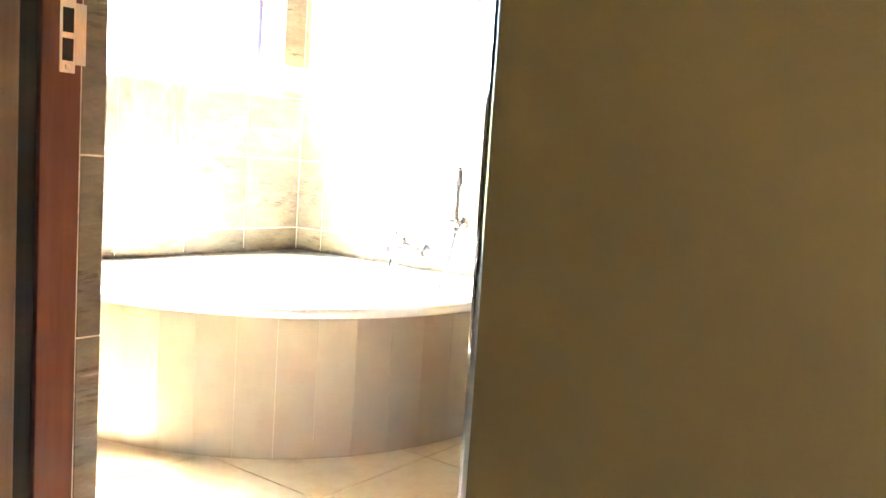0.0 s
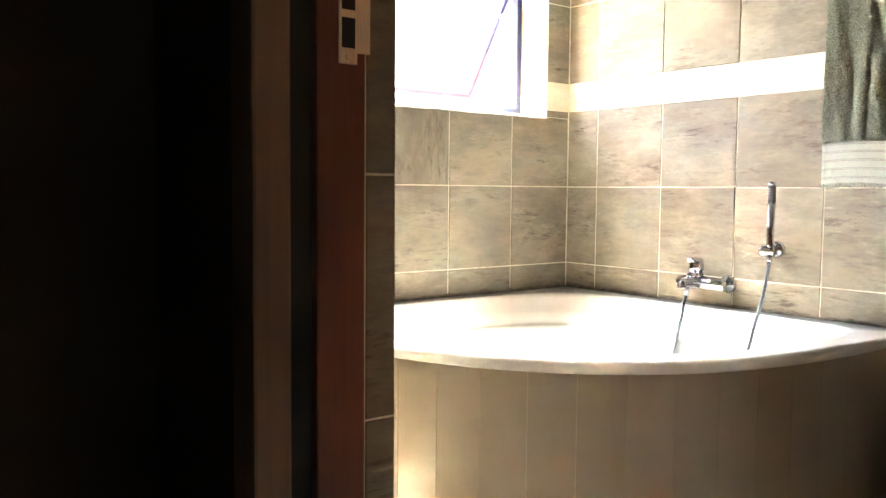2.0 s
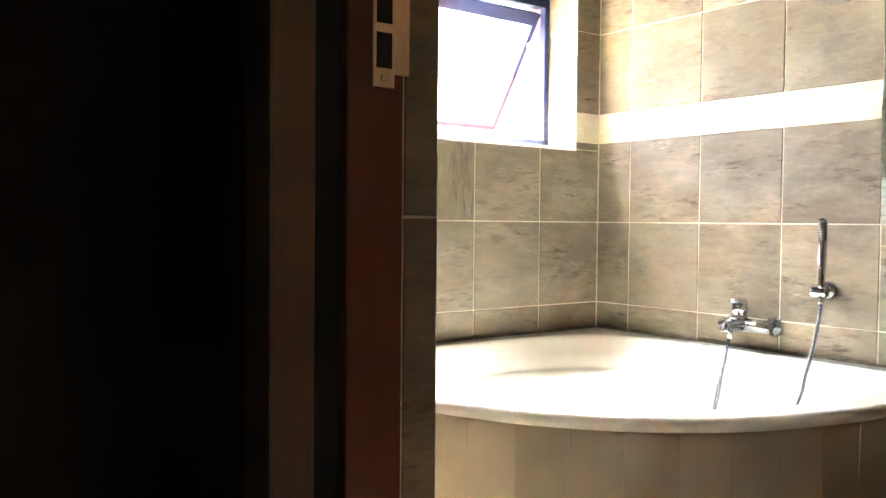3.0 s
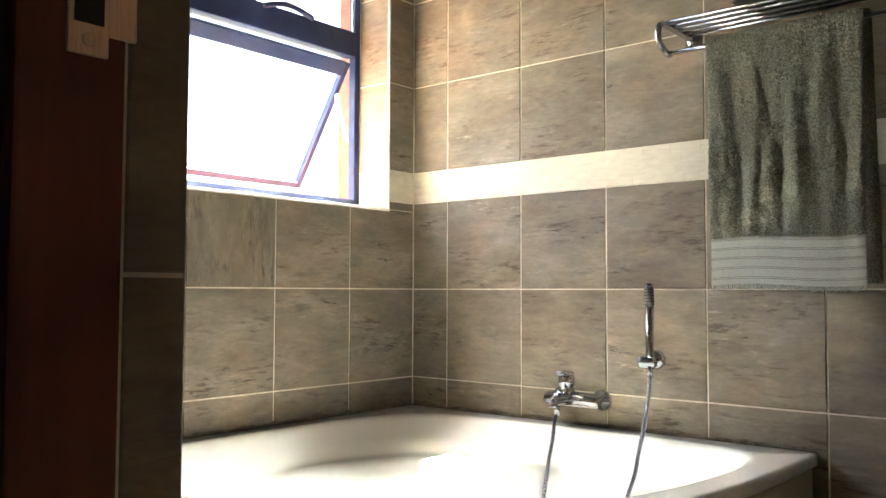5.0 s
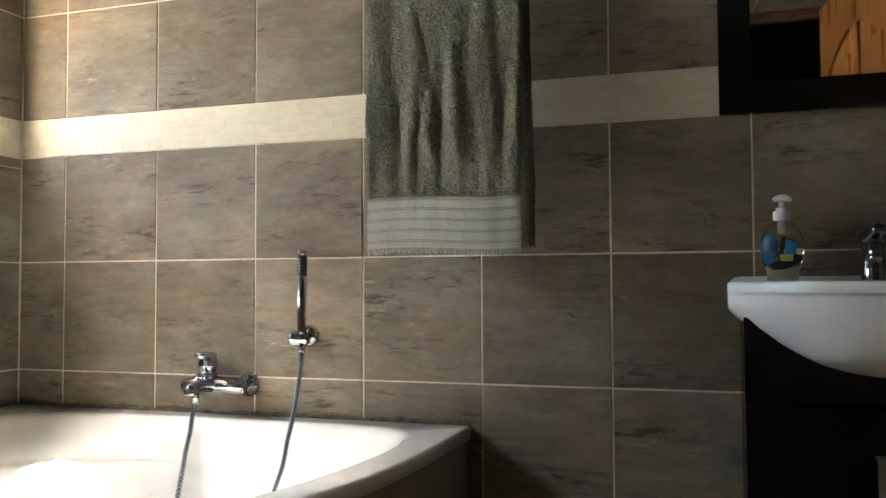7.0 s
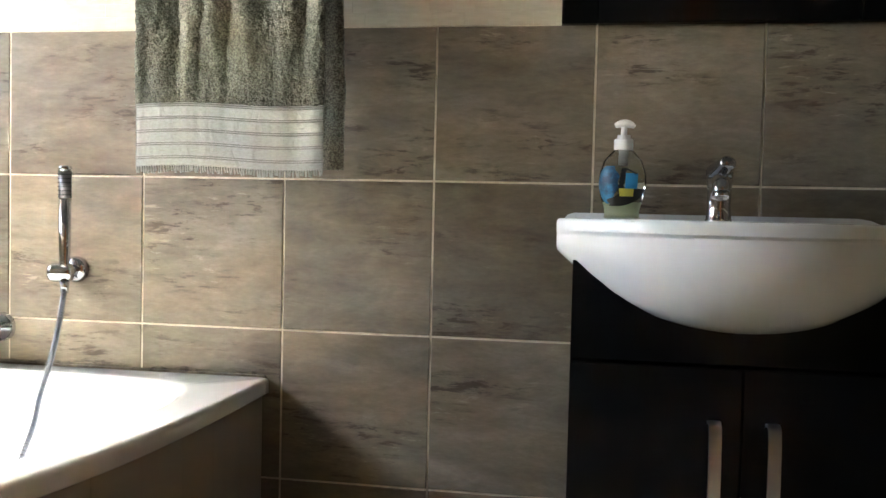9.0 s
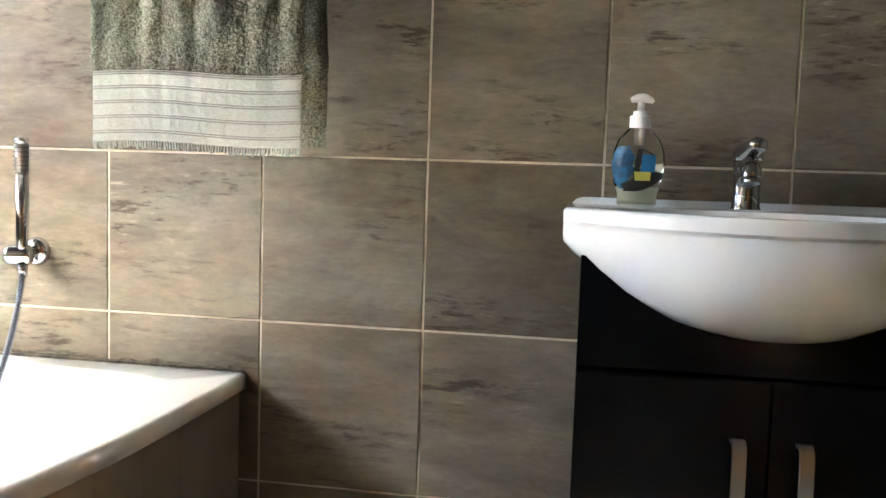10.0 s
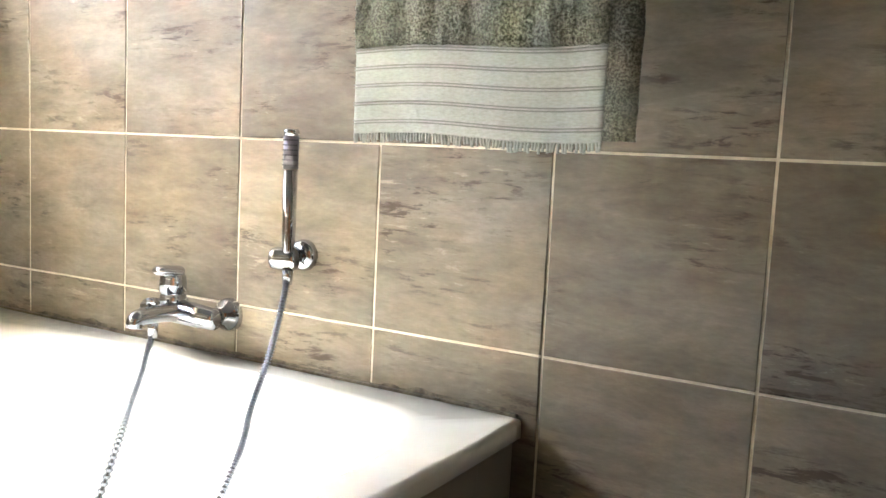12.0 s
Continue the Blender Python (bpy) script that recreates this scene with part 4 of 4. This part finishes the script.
def soap_dispenser():
    s = thing("soap_dispenser", "nearly empty clear soap pump bottle with a blue label", "soap bottle", (2.055, -0.080, 0.8578))
    rows = [(0.030, 0.0), (0.034, 0.003), (0.034, 0.012), (0.0345, 0.022), (0.042, 0.045), (0.046, 0.068), (0.0445, 0.092), (0.037, 0.115), (0.024, 0.130), (0.0165, 0.137), (0.0165, 0.141)]

    def radius(z):
        for (r0, z0), (r1, z1) in zip(rows, rows[1:]):
            if z0 <= z <= z1:
                return r0 + (r1 - r0) * (z - z0) / max(z1 - z0, 1e-6)
        return rows[-1][0]

    q = 0.62
    bm = bmesh.new()
    n = 36
    rings = []
    for k in range(41):
        z = 0.141 * k / 40
        rings.append([(radius(z) * math.cos(2 * math.pi * i / n), radius(z) * q * math.sin(2 * math.pi * i / n), z) for i in range(n)])
    inner = [[(x * 0.955, y * 0.94, min(max(z, 0.004), 0.1409)) for x, y, z in ring] for ring in rings]
    skin(bm, rings, True, True, False)
    skin(bm, list(reversed(inner)), True, False, True)
    bmesh.ops.recalc_face_normals(bm, faces=bm.faces)
    bottle = part("bottle", bm, BOTTLE, s, "clear plastic bottle", True)
    liq = bmesh.new()
    skin(liq, [[(radius(z) * 0.94 * math.cos(2 * math.pi * i / n), radius(z) * 0.92 * q * math.sin(2 * math.pi * i / n), z) for i in range(n)] for z in (0.005, 0.012, 0.022, 0.034)], True, True, True)
    bmesh.ops.recalc_face_normals(liq, faces=liq.faces)
    part("soap", liq, SOAP, s, "pale yellow liquid soap", True)

    def patch(name, z0, z1, left, right, mat, parent, lift):
        """A printed shape on the bottle; left and right give its edges in degrees at a share of its height."""
        pb = bmesh.new()
        g = []
        for j in range(21):
            z = z0 + (z1 - z0) * j / 20
            row = []
            for i in range(13):
                a = radians(left(j / 20) + (right(j / 20) - left(j / 20)) * i / 12)
                row.append(pb.verts.new(((radius(z) + lift) * math.cos(a), (radius(z) * q + lift) * math.sin(a), z)))
            g.append(row)
        for r0, r1 in zip(g, g[1:]):
            for i in range(12):
                pb.faces.new((r0[i], r0[i + 1], r1[i + 1], r1[i]))
        return part(name, pb, mat, parent, "", True)

    label = patch("label", 0.030, 0.104, lambda h: 218 - 32 * math.sin(math.pi * h) ** 0.6, lambda h: 236 + 24 * math.sin(math.pi * h * 0.85) + 3 * math.sin(19 * h), INK_TEAL, s, 0.0004)
    patch("dark_print", 0.026, 0.060, lambda h: 226 + 96 * max(0, h - 0.35) + 4 * math.sin(14 * h), lambda h: 262 + 92 * h ** 0.6, INK_DARK, label, 0.0007)
    patch("dark_print", 0.052, 0.100, lambda h: 256 + 10 * h + 1.5 * math.sin(40 * h), lambda h: 270 + 8 * h + 1.5 * math.sin(37 * h), INK_DARK, label, 0.0008)
    patch("dark_print", 0.088, 0.100, lambda h: 300 - 30 * h, lambda h: 310 - 32 * h, INK_DARK, label, 0.0010)
    patch("blue_print", 0.060, 0.090, lambda h: 274 + 2 * h, lambda h: 306 + 2 * h, INK_BLUE, label, 0.0009)
    patch("yellow_bar", 0.045, 0.060, lambda h: 262 - 2 * h, lambda h: 297, INK_YELLOW, label, 0.0012)
    p = part("pump_collar", lathe([(0.0001, 0.136), (0.0185, 0.136), (0.0185, 0.156), (0.0175, 0.1575), (0.0130, 0.1580), (0.0125, 0.165), (0.0001, 0.165)], n=40), PUMP, s, "white ribbed pump collar")
    part("stem", lathe([(0.0001, 0.165), (0.0062, 0.165), (0.0058, 0.184), (0.0001, 0.184)]), PUMP, s, "", True)
    part("pump_head", tube(smooth_path([(-0.017, 0.002, 0.184), (-0.008, 0, 0.187), (0.004, -0.001, 0.188), (0.014, -0.003, 0.185), (0.020, -0.004, 0.181)]), lambda k: 0.0045 + 0.0035 * math.sin(math.pi * min(1, k * 1.1)), 14), PUMP, s, "", True)
    part("dip_tube", lathe([(0.0001, 0.105), (0.0085, 0.105), (0.0085, 0.136), (0.0001, 0.136)]), PUMP, s, "white pump chamber", True)


soap_dispenser()


def mirror():
    m = thing("wall_mirror", "wall mirror in a broad black frame", "mirror", (VX, 0, 1.255))
    a, b, h, w = -0.326, 0.326, 0.86, 0.073
    part("frame_stile", box(a, a + w, -0.024, -0.001, 0, h, 0.003), BLACK, m)
    part("frame_stile", box(b - w, b, -0.024, -0.001, 0, h, 0.003), BLACK, m)
    part("frame_rail", box(a + w, b - w, -0.0235, -0.001, 0, w, 0.003), BLACK, m)
    part("frame_rail", box(a + w, b - w, -0.0235, -0.001, h - w, h, 0.003), BLACK, m)
    part("glass", box(a + w - 0.005, b - w + 0.005, -0.013, -0.003, w - 0.005, h - w + 0.005), MIRROR, m, "silvered mirror glass")


mirror()


def waste_bin():
    b = thing("waste_bin", "black round waste bin on the floor beside the bath", "bin", (1.56, -0.22, 0))
    part("bucket", lathe([(0.0001, 0.002), (0.098, 0.0), (0.102, 0.006), (0.120, 0.205), (0.117, 0.205), (0.099, 0.012), (0.0001, 0.010)], n=36), PLASTIC_BLACK, b, "", True)
    part("rim", lathe([(0.118, 0.200), (0.125, 0.202), (0.127, 0.210), (0.123, 0.216), (0.116, 0.212)], n=36), PLASTIC_BLACK, b, "", True)


waste_bin()

# ---- wall tiles, border, floor tiles ----
TILE_MESH = {}


def tile_mesh(w, h, mat, depth=0.008, ch=0.0012):
    ch = 0.0005 if h < 0.04 else ch
    key = (round(w, 3), round(h, 3), mat.name)
    if key not in TILE_MESH:
        bm = bmesh.new()
        a, b = w / 2, h / 2
        rings = [[(-a, depth, -b), (a, depth, -b), (a, depth, b), (-a, depth, b)], [(-a, ch, -b), (a, ch, -b), (a, ch, b), (-a, ch, b)],
                 [(-a + ch, 0, -b + ch), (a - ch, 0, -b + ch), (a - ch, 0, b - ch), (-a + ch, 0, b - ch)]]
        skin(bm, rings, True, False, True)
        bmesh.ops.recalc_face_normals(bm, faces=bm.faces)
        me = bpy.data.meshes.new("tile")
        bm.to_mesh(me)
        bm.free()
        me.materials.append(mat)
        TILE_MESH[key] = me
    return TILE_MESH[key]


def lay(name, parent, spot, turn, w, h, mat, jitter=0.0):
    """One tile, its face centre at spot; turn degrees about z: 0 faces -y, 90 faces +x."""
    spin = 90 if turn == 90 and name == "tile" and abs(spot[1] + 2.5 * P) < 0.05 and abs(spot[2] - 1.094) < 0.05 else 0
    ob = new(name, tile_mesh(h, w, mat) if spin else tile_mesh(w, h, mat))
    ob.parent = parent
    ob.matrix_basis = pose(*spot, random.uniform(-jitter, jitter), spin, turn + random.uniform(-jitter, jitter))
    return ob


def minus(r, hole):
    """What is left of the rectangle (a0, a1, z0, z1) outside the hole."""
    a0, a1, z0, z1 = r
    h0, h1, g0, g1 = hole
    if a1 <= h0 or a0 >= h1 or z1 <= g0 or z0 >= g1:
        return [r]
    out = []
    if z0 < g0:
        out.append((a0, a1, z0, g0))
    if z1 > g1:
        out.append((a0, a1, g1, z1))
    n0, n1 = max(z0, g0), min(z1, g1)
    if a0 < h0:
        out.append((a0, h0, n0, n1))
    if a1 > h1:
        out.append((h1, a1, n0, n1))
    return out


def clad(parent, lo, hi, first, put, turn, holes=()):
    """Tile a wall from lo to hi; joints fall on first plus multiples of the pitch. put(a, z) gives the place."""
    cuts = [lo]
    k = math.ceil((lo - first) / P + 1e-6)
    while first + k * P < hi - 0.01:
        if first + k * P > lo + 0.01:
            cuts.append(first + k * P)
        k += 1
    cuts.append(hi)
    j = 0.0023
    for a0, a1 in zip(cuts, cuts[1:]):
        for z0, z1 in ROWS:
            rects = [(a0, a1, z0, z1)]
            for h in holes:
                rects = [s for r in rects for s in minus(r, h)]
            for b0, b1, y0, y1 in rects:
                if b1 - b0 > 0.012 and y1 - y0 > 0.012:
                    y0, y1 = y0 + (j if y0 == z0 else 0), y1 - (j if y1 == z1 or b1 - b0 == a1 - a0 else 0)
                    lay("tile", parent, put((b0 + b1) / 2, (y0 + y1) / 2), turn, b1 - b0 - 2 * j, y1 - y0, TILE, 0.12)


def border(parent, lo, hi, put, turn, holes=()):
    """Four courses of small cream mosaic strips."""
    hgt = (BAND1 - BAND0) / 4
    for c in range(4):
        a = lo - random.uniform(0, 0.06)
        z0 = BAND0 + c * hgt
        while a < hi - 0.003:
            w = random.choice((0.048, 0.072, 0.096))
            b0, b1 = max(a, lo), min(a + w, hi)
            for r0, r1, g0, g1 in ([(b0, b1, z0, z0 + hgt)] if not holes else [s for s in minus((b0, b1, z0, z0 + hgt), holes[0])]):
                if r1 - r0 > 0.006 and g1 - g0 > 0.01:
                    lay("mosaic_strip", parent, put((r0 + r1) / 2, (g0 + g1) / 2), turn, r1 - r0 - 0.0009, g1 - g0 - 0.0009, MOSAIC, 0.12)
            a += w


part("border_bed", box(CX, RX, 0.0008, 0.006, BAND0 + 0.002, BAND1 - 0.002), MOSAIC, wall_b, "cream joints of the mosaic border")
part("border_bed", box(CX - 0.006, CX - 0.0008, WIN[1], 0.0, BAND0 + 0.002, BAND1 - 0.002), MOSAIC, wall_a, "cream joints of the mosaic border")
clad(wall_b, CX, RX, 0.0, lambda a, z: (a, 0, z), 0)
border(wall_b, CX, RX, lambda a, z: (a, 0, z), 0)
clad(wall_a, DY, 0.0, 0.0, lambda a, z: (CX, a, z), 90, [WIN])
border(wall_a, DY, 0.0, lambda a, z: (CX, a, z), 90, [WIN])
clad(wall_d, CX, RX, 0.12, lambda a, z: (a, DY, z), 180, [(DOOR[0], DOOR[1], -1, DOOR[2])])
border(wall_d, CX, RX, lambda a, z: (a, DY, z), 180, [(DOOR[0], DOOR[1], -1, DOOR[2])])
clad(wall_e, DY, 0.0, 0.0, lambda a, z: (RX, a, z), -90)
border(wall_e, DY, 0.0, lambda a, z: (RX, a, z), -90)
# window reveal and tiled door reveals
for z0, z1 in ROWS:
    a, b = max(z0, WIN[2] + 0.004), min(z1, WIN[3])
    if b - a > 0.02:
        for y, turn in ((WIN[1], 0), (WIN[0], 180)):
            lay("tile", wall_a, ((CX - 0.006 - 0.318) / 2, y, (a + b) / 2), turn, 0.150, b - a - 0.0036, TILE)
    b = min(z1, DOOR[2])
    if b - z0 > 0.02:
        for x, turn in ((DOOR[0], 90), (DOOR[1], -90)):
            lay("tile", wall_d, (x, (-2.122 + DY) / 2, (z0 + b) / 2), turn, 0.046, b - z0 - 0.0036, TILE)
for y, turn in ((WIN[1], 0), (WIN[0], 180)):
    for c in range(4):
        lay("mosaic_strip", wall_a, ((CX - 0.006 - 0.318) / 2, y, BAND0 + (c + 0.5) * (BAND1 - BAND0) / 4), turn, 0.150, 0.0278, MOSAIC)

FP = 0.5
fx = 1.31 - 3 * FP
while fx < RX:
    fy = -1.29 - 2 * FP
    while fy < 0:
        tx0, tx1, ty0, ty1 = max(fx, CX), min(fx + FP, RX), max(fy, HY), min(fy + FP, 0)
        if tx1 - tx0 > 0.02 and ty1 - ty0 > 0.02:
            ob = new("floor_tile", tile_mesh(tx1 - tx0 - 0.005, ty1 - ty0 - 0.005, FLOOR))
            ob.parent = floor
            ob.matrix_basis = pose((tx0 + tx1) / 2, (ty0 + ty1) / 2, 0, -90, 0, 0)
        fy += FP
    fx += FP
